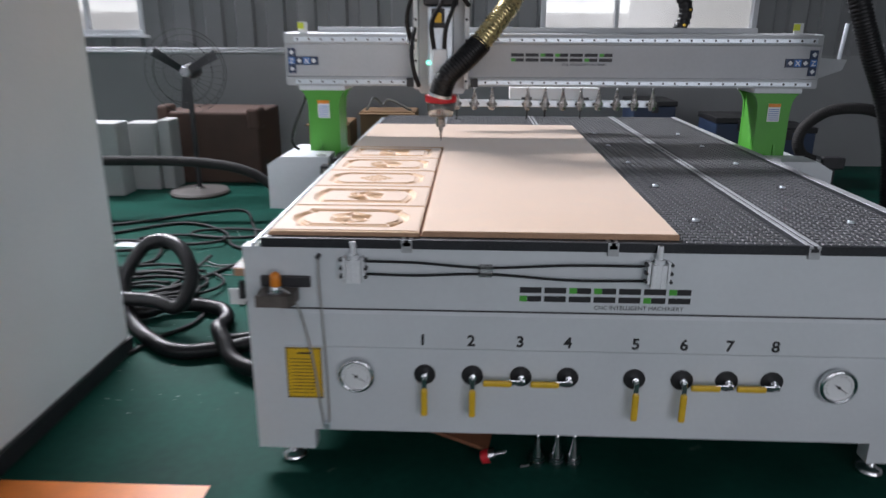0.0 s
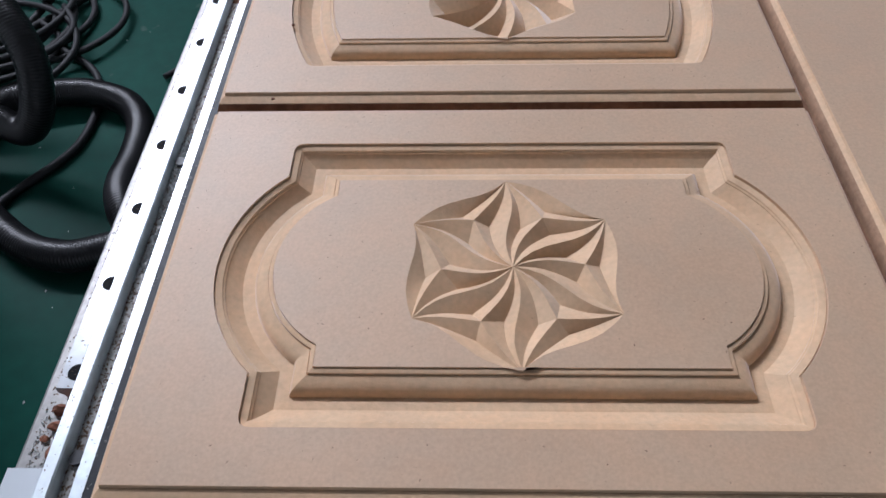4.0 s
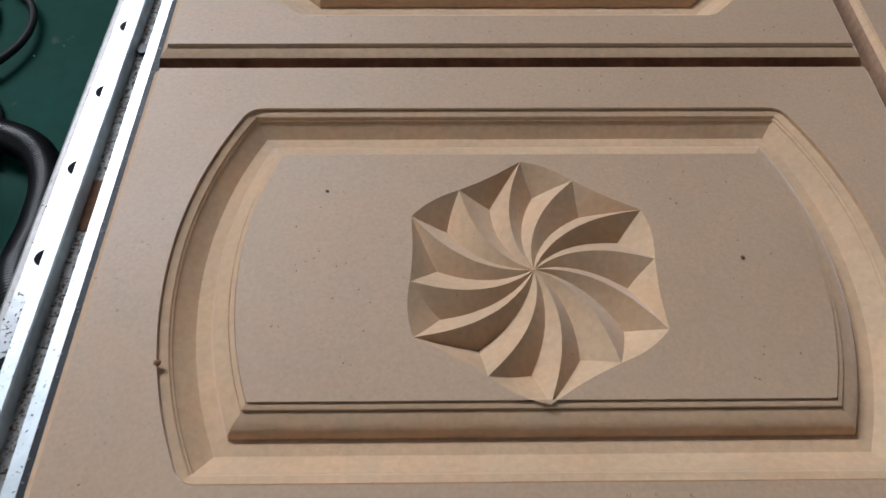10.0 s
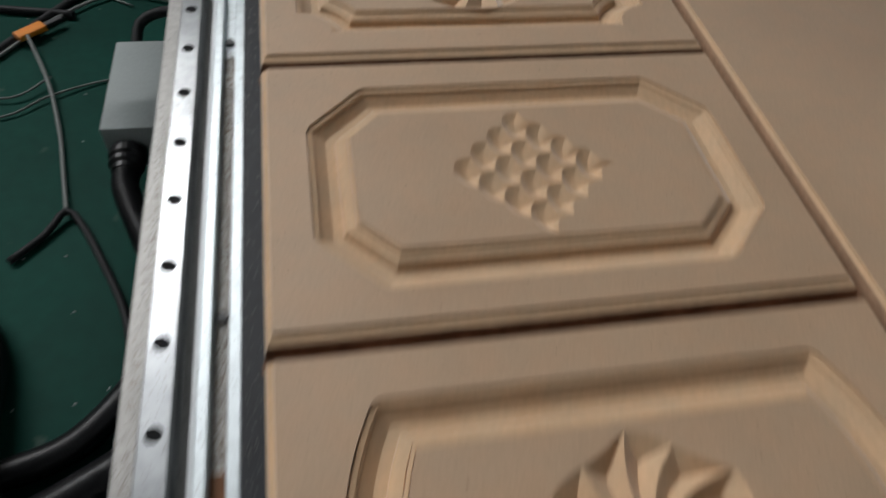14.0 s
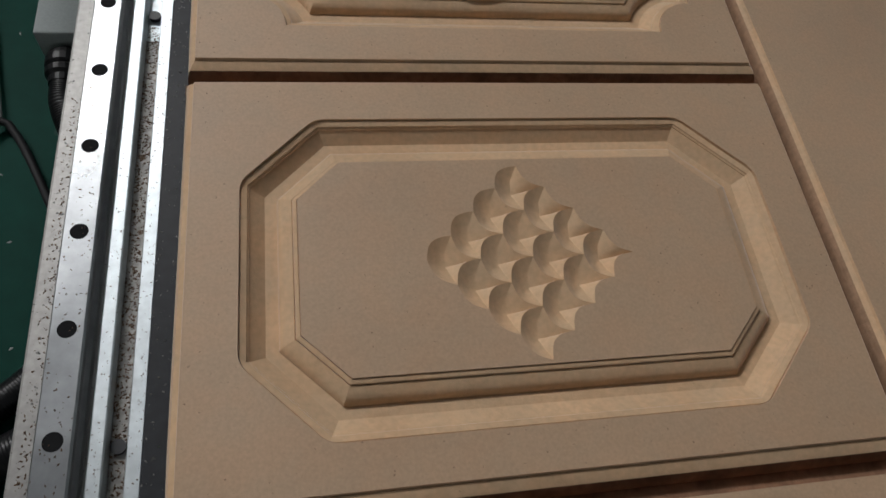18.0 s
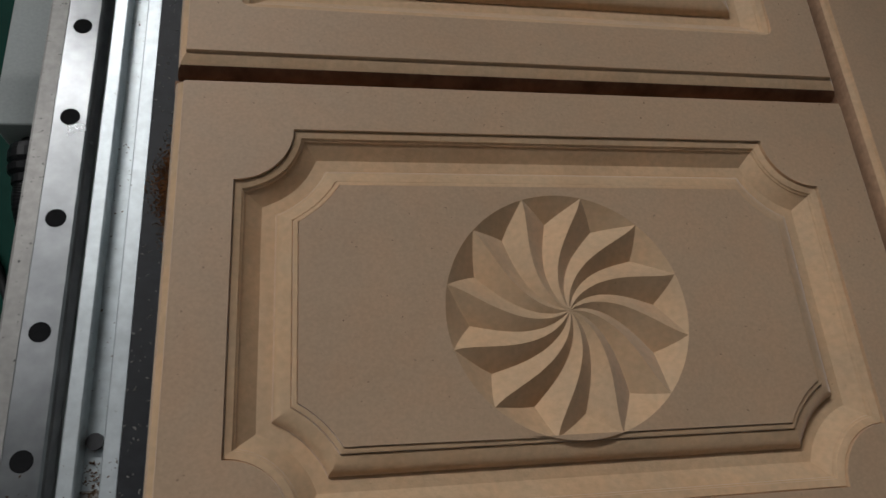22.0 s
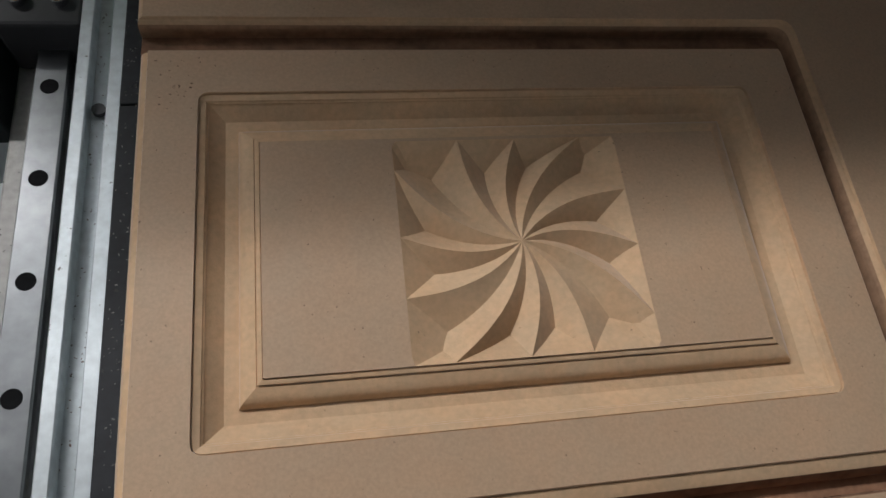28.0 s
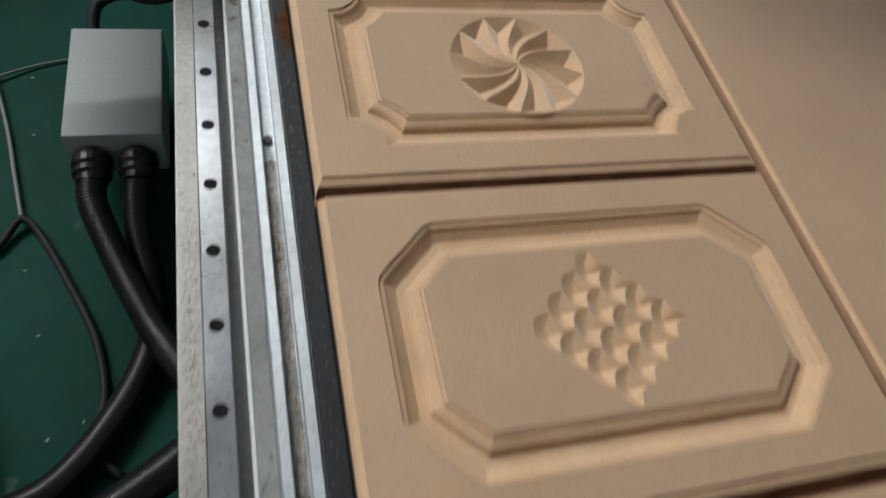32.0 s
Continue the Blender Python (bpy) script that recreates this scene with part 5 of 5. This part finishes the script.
# ---- surroundings at the near left ----
cab = thing("control_cabinet", "tall pale grey steel control cabinet with black plinth", "cabinet", at=(-1.3, 0.1, 0))
bm = bmesh.new()
box(bm, -1.75, -0.915, -0.75, 0.80, 0.075, 2.05, bevel=0.006)
part("body", bm, CABINET, cab)
part("plinth", B(-1.73, -0.905, -0.74, 0.815, 0.0, 0.074, bevel=0.004), INK, cab, "black plinth")

fan = thing("pedestal_fan", "dark pedestal fan with wire guard and round grey base", "fan", at=(-1.79, 3.93, 0))
FX, FY = -1.79, 3.93
bm = bmesh.new()
lathe(bm, (FX, FY, 0), (0, 0, 1), [(0, 0.25), (0.02, 0.255), (0.035, 0.24), (0.05, 0.05), (0.06, 0.035)], 36)
part("base", bm, FAN_BASE, fan, "round dull grey base", smooth=False)
part("pole", C((FX, FY, 0.05), (FX, FY, 0.98), 0.021, seg=14), DARK, fan)
bm = bmesh.new()
lathe(bm, (FX, FY - 0.03, 1.05), (0, 1, 0), [(0, 0.03), (0.02, 0.055), (0.10, 0.07), (0.2, 0.06), (0.24, 0.03)], 20)
part("motor", bm, DARK, fan, smooth=True)
part("hub", C((FX, FY - 0.075, 1.05), (FX, FY - 0.035, 1.05), 0.045, seg=20, bevel=0.008), CHROME, fan)
for k in range(3):
    a = radians(30 + 120 * k)
    d, t = Vector((math.cos(a), 0, math.sin(a))), Vector((-math.sin(a), 0.35, math.cos(a)))
    bm = bmesh.new()
    c = Vector((FX, FY - 0.05, 1.05))
    v = [bm.verts.new(c + d * r + t * w + Vector((0, e, 0))) for e in (0, 0.003) for r, w in ((0.04, -0.03), (0.30, -0.055), (0.31, 0.03), (0.04, 0.03))]
    for q in ((0, 1, 2, 3), (7, 6, 5, 4), (0, 4, 5, 1), (1, 5, 6, 2), (2, 6, 7, 3), (3, 7, 4, 0)):
        bm.faces.new([v[i] for i in q])
    part("blade", bm, DARK, fan)
guard = new("wire_guard")
guard.parent, guard.matrix_parent_inverse, guard["label"] = fan, Matrix.Translation(-fan.location), "round wire guard"
for r, dy in ((0.345, 0.0), (0.25, -0.06), (0.15, -0.08), (0.30, 0.07)):
    bm = bmesh.new()
    sweep(bm, [Vector((FX + r * math.cos(math.pi * k / 20), FY - 0.05 + dy, 1.05 + r * math.sin(math.pi * k / 20))) for k in range(41)], 0.0028, 5)
    part("guard_ring", bm, DARK, guard)
bm = bmesh.new()
sweep(bm, [Vector((0.05, -0.085, 0)), Vector((0.2, -0.075, 0)), Vector((0.345, 0, 0))], 0.0013, 4)
wire_me = bpy.data.meshes.new("guard_wire")
bm.to_mesh(wire_me)
bm.free()
wire_me.materials.append(DARK)
for k in range(36):
    o = new("guard_wire", wire_me)
    o.parent, o.matrix_basis = guard, pose(FX, FY - 0.05, 1.05, 0, 10 * k, 0)

for x0, x1, y0, y1, h in ((-2.45, -2.20, 4.05, 4.25, 0.60), (-2.19, -2.08, 4.10, 4.32, 0.62), (-2.68, -2.40, 3.78, 4.00, 0.63)):
    o = mesh_object("packing_block", B(x0, x1, y0, y1, 0.0, h, bevel=0.012), STYRO)
    tagged(o, "tall white foam packing block standing on the floor", "packing", "white packing blocks")
o = mesh_object("carton_sheet", B(-2.53, -2.47, 4.06, 4.36, 0, 0.55, bevel=0.004), CARTON)
tagged(o, "brown cardboard sheet leaning between white blocks", "cardboard")
crate = thing("dark_crate", "large dark brown wrapped crate against the rear wall", "crate", at=(-1.75, 4.7, 0))
part("body", B(-2.28, -1.36, 4.37, 5.1, 0, 0.66, bevel=0.02), CARTON_DARK, crate)
part("wrap_fold", B(-2.30, -2.2, 4.35, 4.6, 0.55, 0.72, bevel=0.03), CARTON_DARK, crate)
part("wrap_fold", B(-1.47, -1.35, 4.35, 4.6, 0.5, 0.70, bevel=0.03), CARTON_DARK, crate)
for x0, x1, y0, h in ((-0.95, -0.55, 4.6, 0.55), (-0.5, 0.05, 4.9, 0.62)):
    c2 = thing("cardboard_box", "open brown cardboard box of cables by the rear wall", "box", at=((x0 + x1) / 2, y0, 0))
    part("carton_body", B(x0, x1, y0, y0 + 0.4, 0, h, bevel=0.006), CARTON, c2)
    part("flap", B(x0, x1, y0 - 0.12, y0, h - 0.02, h - 0.012), CARTON, c2)
    part("contents", hose([(x0 + 0.05, y0 + 0.1, h), (x0 + 0.12, y0 + 0.15, h + 0.12), (x0 + 0.2, y0 + 0.2, h + 0.05), (x0 + 0.28, y0 + 0.15, h + 0.1), (x1 - 0.05, y0 + 0.1, h)], 0.012), CABLE_PALE, c2)
for x, y, w, hgt in ((2.95, 4.2, 0.42, 0.62), (3.5, 4.5, 0.5, 0.5), (2.35, 4.8, 0.4, 0.7)):
    t = thing("equipment_crate", "dark blue and black equipment case stacked by the rear wall", "case", "cases by the wall", at=(x, y, 0))
    part("case", B(x - w / 2, x + w / 2, y, y + 0.5, 0, hgt, bevel=0.01), NAVY, t)
    part("lid", B(x - w / 2 - 0.01, x + w / 2 + 0.01, y - 0.01, y + 0.51, hgt, hgt + 0.05, bevel=0.008), INK, t)
    part("clasp", B(x - 0.03, x + 0.03, y - 0.022, y - 0.011, hgt - 0.06, hgt + 0.03, bevel=0.003), DARK, t)

# ---- hoses and cables ----
def loose(name, pts, r, mat, label, category, rib=0.0, pitch=0.006, seg=10):
    return tagged(mesh_object(name, hose(pts, r, rib, pitch, seg), mat), label, category)


loose("corrugated_hose", [(-0.06, 0.50, 0.12), (-0.2, 0.53, 0.065), (-0.32, 0.59, 0.05), (-0.41, 0.66, 0.06), (-0.46, 0.74, 0.09), (-0.51, 0.82, 0.108), (-0.545, 0.91, 0.085), (-0.562, 1.01, 0.055), (-0.585, 1.13, 0.04), (-0.64, 1.215, 0.04), (-0.72, 1.255, 0.04), (-0.80, 1.265, 0.042), (-0.93, 1.23, 0.05), (-1.08, 1.15, 0.045), (-1.7, 1.3, 0.045)], 0.034, RUBBER,
      "thick black corrugated hose lying on the green floor", "hose", 0.0014, 0.006, 14)
loose("corrugated_hose", [(-0.05, 1.0, 0.2), (-0.2, 0.92, 0.09), (-0.40, 0.825, 0.038), (-0.55, 0.765, 0.036), (-0.65, 0.745, 0.036), (-0.78, 0.80, 0.038), (-1.0, 1.0, 0.06), (-1.13, 1.22, 0.17), (-1.08, 1.34, 0.31), (-0.96, 1.32, 0.37), (-0.80, 1.18, 0.37), (-0.715, 1.07, 0.27), (-0.78, 1.03, 0.13), (-0.95, 1.08, 0.14), (-1.4, 1.1, 0.13), (-1.8, 1.1, 0.04)], 0.034, RUBBER,
      "thick black corrugated hose curled in an upright loop", "hose", 0.0014, 0.006, 14)
rng = random.Random(4)
for k in range(9):
    cx, cy = -1.13 + rng.uniform(-0.12, 0.08), 1.52 + rng.uniform(-0.12, 0.12)
    R1, R2 = rng.uniform(0.2, 0.31), rng.uniform(0.15, 0.25)
    a0 = rng.uniform(0, 6)
    pts = [(cx + R1 * math.cos(a0 + j * 0.5), cy + R2 * math.sin(a0 + j * 0.5), 0.012 + 0.006 * k + 0.004 * math.sin(j)) for j in range(13)]
    loose("coiled_cable", pts, 0.009, CABLE, "dark cable coiled in a heap on the floor", "cable")
for pts, r in (([(-2.6, 2.7, 0.011), (-2.0, 2.85, 0.012), (-1.5, 3.2, 0.012), (-1.2, 3.3, 0.012), (-1.0, 2.9, 0.012), (-0.85, 2.5, 0.014)], 0.011),
               ([(-2.8, 2.4, 0.011), (-2.1, 2.5, 0.012), (-1.55, 2.9, 0.013), (-1.15, 2.7, 0.012), (-0.95, 2.35, 0.012), (-0.6, 2.25, 0.012)], 0.011),
               ([(-1.45, 2.35, 0.012), (-1.38, 2.15, 0.012), (-1.4, 1.98, 0.012), (-1.7, 1.8, 0.012)], 0.010),
               ([(-1.25, 1.35, 0.02), (-0.98, 1.65, 0.02), (-0.85, 1.95, 0.012), (-0.70, 2.2, 0.012), (-0.5, 2.5, 0.012)], 0.011),
               ([(-1.06, 1.55, 0.02), (-1.0, 1.72, 0.05), (-0.95, 1.92, 0.09)], 0.010),
               ([(-1.6, 0.62, 0.011), (-1.0, 0.68, 0.011), (-0.85, 0.93, 0.012), (-0.74, 1.12, 0.012), (-0.78, 1.36, 0.012), (-0.95, 1.5, 0.02)], 0.010)):
    loose("floor_cable", pts, r, CABLE, "dark cable trailing across the green floor", "cable")
for cx, cy in ((-1.35, 2.45), (-1.05, 2.62), (-1.7, 2.3)):
    pts = [(cx + 0.30 * math.cos(j * 0.52), cy + 0.13 * math.sin(j * 0.52), 0.012 + 0.002 * j) for j in range(14)]
    loose("looped_cable", pts, 0.0105, CABLE, "dark cable lying in flat loops on the floor", "cable")
loose("pale_cable", [(-1.05, 2.07, 0.008), (-0.92, 1.98, 0.008), (-0.78, 2.05, 0.01), (-0.66, 2.22, 0.012), (-0.5, 2.35, 0.012), (-0.3, 2.3, 0.01)], 0.005, CABLE_PALE, "thin pale cable on the green floor", "cable")
loose("pale_cable", [(-0.70, 2.14, 0.03), (-0.62, 1.95, 0.02), (-0.565, 1.766, 0.012), (-0.53, 1.6, 0.012), (-0.505, 1.48, 0.014)], 0.0045, CABLE_PALE, "thin pale cable with a dark knot", "cable")
loose("knotted_cable", [(-0.60, 1.36, 0.012), (-0.54, 1.43, 0.012), (-0.505, 1.485, 0.022), (-0.47, 1.45, 0.014), (-0.41, 1.33, 0.012), (-0.355, 1.2, 0.012), (-0.335, 1.08, 0.012), (-0.35, 0.99, 0.012), (-0.30, 0.93, 0.012)], 0.008, CABLE, "dark cable knotted to a pale one", "cable")
loose("pale_cable", [(-0.75, 2.45, 0.008), (-0.5, 2.52, 0.008), (-0.3, 2.4, 0.008), (-0.2, 2.2, 0.01)], 0.006, CABLE_PALE, "thin pale cable on the green floor", "cable")
for pts in ([(-0.613, 1.96, 0.02), (-0.70, 1.89, 0.014), (-0.87, 1.93, 0.008), (-1.0, 1.975, 0.006), (-1.052, 1.947, 0.006), (-1.004, 1.872, 0.006), (-0.869, 1.822, 0.006), (-0.702, 1.827, 0.008), (-0.613, 1.89, 0.012), (-0.50, 1.95, 0.006), (-0.36, 1.98, 0.006)],
            [(-1.066, 2.741, 0.006), (-1.0, 2.60, 0.006), (-0.983, 2.554, 0.006), (-0.93, 2.58, 0.006), (-0.878, 2.594, 0.006), (-0.681, 2.536, 0.006), (-0.577, 2.392, 0.006), (-0.45, 2.3, 0.006)]):
    loose("thin_wire", pts, 0.003, WIRE, "thin pale wire lying on the green floor", "wire")
clamp = thing("spring_clamp", "orange-handled spring clamp lying on the cables", "clamp", at=(-0.71, 2.16, 0.0))
part("jaw", B(-0.775, -0.695, 2.09, 2.125, 0.018, 0.035, bevel=0.004), ORANGE, clamp)
part("jaw", B(-0.694, -0.64, 2.10, 2.118, 0.018, 0.03, bevel=0.003), DARK, clamp)
clamp.rotation_euler.z = radians(42)
clamp.location.y += 0.05
loose("suction_duct", [(-3.2, 3.15, 0.40), (-2.135, 3.15, 0.43), (-1.58, 3.15, 0.43), (-1.25, 3.15, 0.40), (-1.08, 3.15, 0.355), (-0.985, 3.15, 0.305), (-0.8, 3.15, 0.17), (-0.62, 3.15, 0.04)], 0.038, DUCT, "thick black ribbed suction duct hanging above the floor", "duct", 0.002, 0.016, 14)
loose("hanging_hose", [(2.0, 1.9, 3.4), (2.12, 1.75, 2.5), (2.25, 1.58, 1.95), (2.385, 1.5, 1.53), (2.495, 1.5, 1.277), (2.60, 1.5, 1.06), (2.68, 1.5, 0.8), (2.74, 1.5, 0.4), (2.8, 1.48, 0.08), (2.9, 1.3, 0.052)], 0.048, RUBBER, "thick black ribbed hose hanging down", "hose", 0.004, 0.016, 16)
loose("arching_hose", [(2.75, 2.4, 0.615), (2.66, 2.4, 0.66), (2.625, 2.4, 0.75), (2.67, 2.4, 0.85), (2.82, 2.4, 0.935), (3.08, 2.4, 0.92), (3.32, 2.4, 0.75), (3.45, 2.4, 0.35), (3.5, 2.4, 0.034), (3.8, 2.4, 0.034)], 0.033, DUCT, "black ribbed hose arching to the floor", "hose", 0.002, 0.012, 14)
fit_box = thing("hose_fitting", "black valve fitting on a stand by the machine", "valve", at=(2.86, 2.4, 0))
part("valve_body", B(2.78, 2.92, 2.36, 2.44, 0.57, 0.645, bevel=0.01), DARK, fit_box)
part("clamp_ring", C((2.735, 2.4, 0.62), (2.765, 2.4, 0.612), 0.039, seg=20), CHROME, fit_box)
part("stand", C((2.86, 2.4, 0.0), (2.86, 2.4, 0.58), 0.02, seg=12), DARK, fit_box)

# junction box at the machine's left flank, with two black conduits
jb = thing("junction_box", "grey steel junction box with two black conduits beside the machine", "box", at=(-0.28, 1.66, 0))
part("box", B(-0.394, -0.212, 1.545, 1.85, 0.085, 0.197, bevel=0.003), ZINC, jb, "dull zinc-grey steel box")
part("stand", B(-0.33, -0.25, 1.62, 1.78, 0.0, 0.085, bevel=0.003), DARK, jb)
for x, way in ((-0.348, [(0, 1.475, 0.138), (0.002, 1.43, 0.125), (0.045, 1.315, 0.10), (0.098, 1.19, 0.105), (0.137, 1.11, 0.12), (0.20, 1.0, 0.13)]),
               (-0.264, [(0, 1.475, 0.138), (-0.006, 1.40, 0.10), (0.012, 1.28, 0.05), (0.014, 1.18, 0.031), (-0.036, 1.055, 0.029), (-0.135, 0.93, 0.029), (-0.26, 0.88, 0.029)])):
    bm = bmesh.new()
    lathe(bm, (x, 1.545, 0.145), (0, -1, -0.1), [(0, 0.022), (0.012, 0.022), (0.013, 0.036), (0.022, 0.038), (0.036, 0.038), (0.042, 0.033), (0.046, 0.037), (0.056, 0.036), (0.062, 0.030), (0.074, 0.029)], 22)
    part("gland", bm, RUBBER, jb, "black conduit gland")
    part("conduit", hose([(x + dx, y, z) for dx, y, z in way], 0.027, 0.0008, 0.005, 14), RUBBER, jb, "black corrugated conduit")
part("lead", hose([(-0.36, 1.85, 0.15), (-0.35, 1.93, 0.19), (-0.29, 1.95, 0.21), (-0.22, 1.92, 0.22), (-0.1, 1.93, 0.26)], 0.013), CABLE, jb, "black cable looping behind the box")

# things on the floor under the machine
bm = bmesh.new()
v = [bm.verts.new(p) for p in ((0.25, 0.19, 0.10), (0.68, 0.05, 0.03), (0.75, 0.6, 0.03), (0.2, 0.7, 0.03), (0.25, 0.19, 0.112), (0.68, 0.05, 0.042), (0.75, 0.6, 0.042), (0.2, 0.7, 0.042))]
for q in ((3, 2, 1, 0), (4, 5, 6, 7), (0, 1, 5, 4), (1, 2, 6, 5), (2, 3, 7, 6), (3, 0, 4, 7)):
    bm.faces.new([v[i] for i in q])
tagged(mesh_object("offcut_board", bm, BROWN), "thin brown offcut board lying under the machine", "board")
knob = thing("lamp_knob", "red and silver knob lying under the machine", "knob", at=(0.68, 0.03, 0))
bm = bmesh.new()
lathe(bm, (0.655, 0.03, 0.024), (1, -0.1, 0.35), [(0, 0.010), (0.004, 0.022), (0.03, 0.024)], 16)
part("grip", bm, RED, knob)
bm = bmesh.new()
lathe(bm, (0.683, 0.027, 0.034), (1, -0.1, 0.35), [(0, 0.022), (0.02, 0.02), (0.024, 0.008), (0.06, 0.006)], 16)
part("collar", bm, CHROME, knob)
spare_bm = bmesh.new()
lathe(spare_bm, (0, 0, 0), (0, 0, 1), [(0, 0.022), (0.004, 0.024), (0.02, 0.024), (0.022, 0.019), (0.026, 0.019), (0.028, 0.024), (0.036, 0.024), (0.038, 0.019), (0.10, 0.008), (0.112, 0.006), (0.116, 0.008), (0.124, 0.005)], 16)
spare_me = bpy.data.meshes.new("tool_holder")
spare_bm.to_mesh(spare_me)
spare_bm.free()
spare_me.materials.append(CHROME)
for x in (0.842, 0.906, 0.962):
    o = tagged(new("tool_holder", spare_me), "chrome cone tool holder standing on the floor under the machine", "tool holder", "spare tool holders")
    o.location = (x, 0.03, 0)
tagged(mesh_object("metal_pin", C((0.785, 0.01, 0.006), (0.815, 0.016, 0.006), 0.006, seg=10), CHROME), "small bright metal pin on the floor", "pin")
tagged(mesh_object("paper_scrap", B(-1.78, -1.6, 2.35, 2.45, 0.0, 0.0015), WHITE_INK), "white paper scrap on the green floor", "scrap")

# chips and dust along the rail, channel and bed edge
def dust(name, count, x0, x1, y0, y1, z, size, mat, label, seed, flat=0.5, heap=False, keep=None):
    r = random.Random(seed)
    verts, faces = [], []
    for _ in range(count):
        x, y, s = r.uniform(x0, x1), r.uniform(y0, y1), size * r.uniform(0.4, 1.4)
        if keep and not keep(x, y):
            continue
        if heap:  # denser towards the edge and the middle
            y = min(y1, max(y0, r.gauss((y0 + y1) / 2, (y1 - y0) / 5)))
            x = x1 - (x1 - x0) * min(1, abs(r.gauss(0, 0.38))) * (1 - 0.6 * abs(2 * y - y0 - y1) / (y1 - y0))
        a, k = r.uniform(0, 6.28), len(verts)
        for j in range(4):
            b = a + j * math.pi / 2
            e = s * (0.5 if j % 2 else 1.0) * r.uniform(0.7, 1.2)
            verts.append((x + e * math.cos(b), y + e * math.sin(b), z))
        verts.append((x, y, z + s * flat))
        faces += [(k + j, k + (j + 1) % 4, k + 4) for j in range(4)] + [(k + 3, k + 2, k + 1, k)]
    me = bpy.data.meshes.new(name)
    me.from_pydata(verts, [], faces)
    me.materials.append(mat)
    return tagged(new(name, me), label, "dust", kind="stuff")


dust("rail_dust", 1100, -0.122, -0.107, 0.02, 1.0, 0.6871, 0.0012, DARK_DUST, "dark dust specks on the steel rail seat", 1)
dust("rail_dust", 420, RX - 0.0105, RX + 0.0105, 0.05, 1.0, 0.7146, 0.0010, DARK_DUST, "fine dark specks on the guide rail", 2)
dust("rail_dust", 380, RX - 0.0105, RX + 0.0105, 0.28, 0.50, 0.7146, 0.0010, DARK_DUST, "dense dark specks on the guide rail", 11)
dust("channel_chips", 2600, -0.0379, -0.0277, 0.0, 1.0, 0.7739, 0.0011, DARK_DUST, "dark chips in the profile channel", 3)
dust("channel_chips", 260, -0.0379, -0.0277, 1.0, 2.2, 0.7731, 0.0008, DARK_DUST, "few dark chips in the profile channel", 12)
dust("ridge_dust", 300, -0.0463, -0.0395, 0.0, 1.0, 0.7837, 0.0006, DARK_DUST, "fine specks on the aluminium ridges", 4)
dust("bed_dust", 800, -0.0160, -0.001, 0.0, 2.2, 0.7876, 0.0009, ALU_DUSTY, "pale dust on the black bed edge", 5)
dust("sawdust_heap", 3200, -0.0165, 0.0010, 1.115, 1.20, 0.7876, 0.00055, CHIP, "small heap of orange-brown sawdust at the board's edge", 6, 1.5, heap=True)
dust("edge_crumbs", 300, -0.0375, -0.0280, 0.17, 0.315, 0.7740, 0.0022, STYRO, "pale crumbs along the chipped profile edge", 14, 0.9)
dust("ridge_dust", 260, -0.0254, -0.0180, 0.0, 1.0, 0.7841, 0.0007, DARK_DUST, "fine specks on the inner aluminium ridge", 15)
dust("seat_dust", 420, -0.121, -0.082, 0.026, 0.108, 0.6872, 0.0011, STYRO, "pale dust on the bare end of the rail seat", 7, 0.8)
for k, (x, y, sx, sy, sz) in enumerate(((-0.105, 0.1035, 0.010, 0.0045, 0.0060), (-0.104, 0.091, 0.009, 0.0042, 0.0050), (-0.100, 0.070, 0.0065, 0.0075, 0.0045), (-0.113, 0.082, 0.0035, 0.0030, 0.0025))):
    r = random.Random(20 + k)
    bm = bmesh.new()
    bmesh.ops.create_icosphere(bm, subdivisions=2, radius=1.0)
    for v in bm.verts:
        v.co *= r.uniform(0.72, 1.12)
        v.co = Vector((x + v.co.x * sx, y + v.co.y * sy, 0.6871 + sz * 0.7 + max(v.co.z, -0.7) * sz))
    tagged(mesh_object("wood_chunk", bm, RUST_WOOD), "reddish brown splintered wood chunk on the rail seat", "wood chip", "wood chunks by the rail")


def on_face(x, y):
    """Whether a spot lies on the flat faces of a panel, not in its carving."""
    dx, dy = abs(x - 0.2275), abs((y - 0.147) % 0.3075)
    dy = min(dy, 0.3075 - dy)
    return (dx > 0.192 and dx < 0.22 or dy > 0.116 and dy < 0.139) or (dx < 0.13 and dy < 0.066 and math.hypot(dx, dy) > 0.082)


dust("panel_specks", 2600, 0.008, 0.448, 0.008, 1.53, H + 0.00005, 0.00055, DARK_DUST, "tiny dark specks of dust on the carved panels", 8, 0.4, keep=on_face)
dust("panel_specks", 30, 0.012, 0.040, 1.475, 1.515, H + 0.00005, 0.0009, DARK_DUST, "cluster of dark specks at a panel's corner", 10, 0.4, keep=on_face)
dust("floor_debris", 95, -1.3, -0.22, 0.25, 2.4, 0.0004, 0.0042, STYRO, "scattered pale scraps and chips on the green floor", 9, 0.3)
for x, y, r in ((0.337, 0.456, 0.0009), (0.120, 0.500, 0.0007), (0.0495, 0.399, 0.0016), (0.048, 0.303, 0.0014)):
    bm = bmesh.new()
    bmesh.ops.create_icosphere(bm, subdivisions=1, radius=r, matrix=Matrix.Translation((x, y, H + r * 0.7)) @ Matrix.Diagonal((1.3, 1.0, 0.75, 1.0)))
    tagged(mesh_object("wood_crumb", bm, BROWN), "tiny brown lump on a carved panel, for a splinter or a nick in a moulding rim", "crumb", "crumbs on the panels")
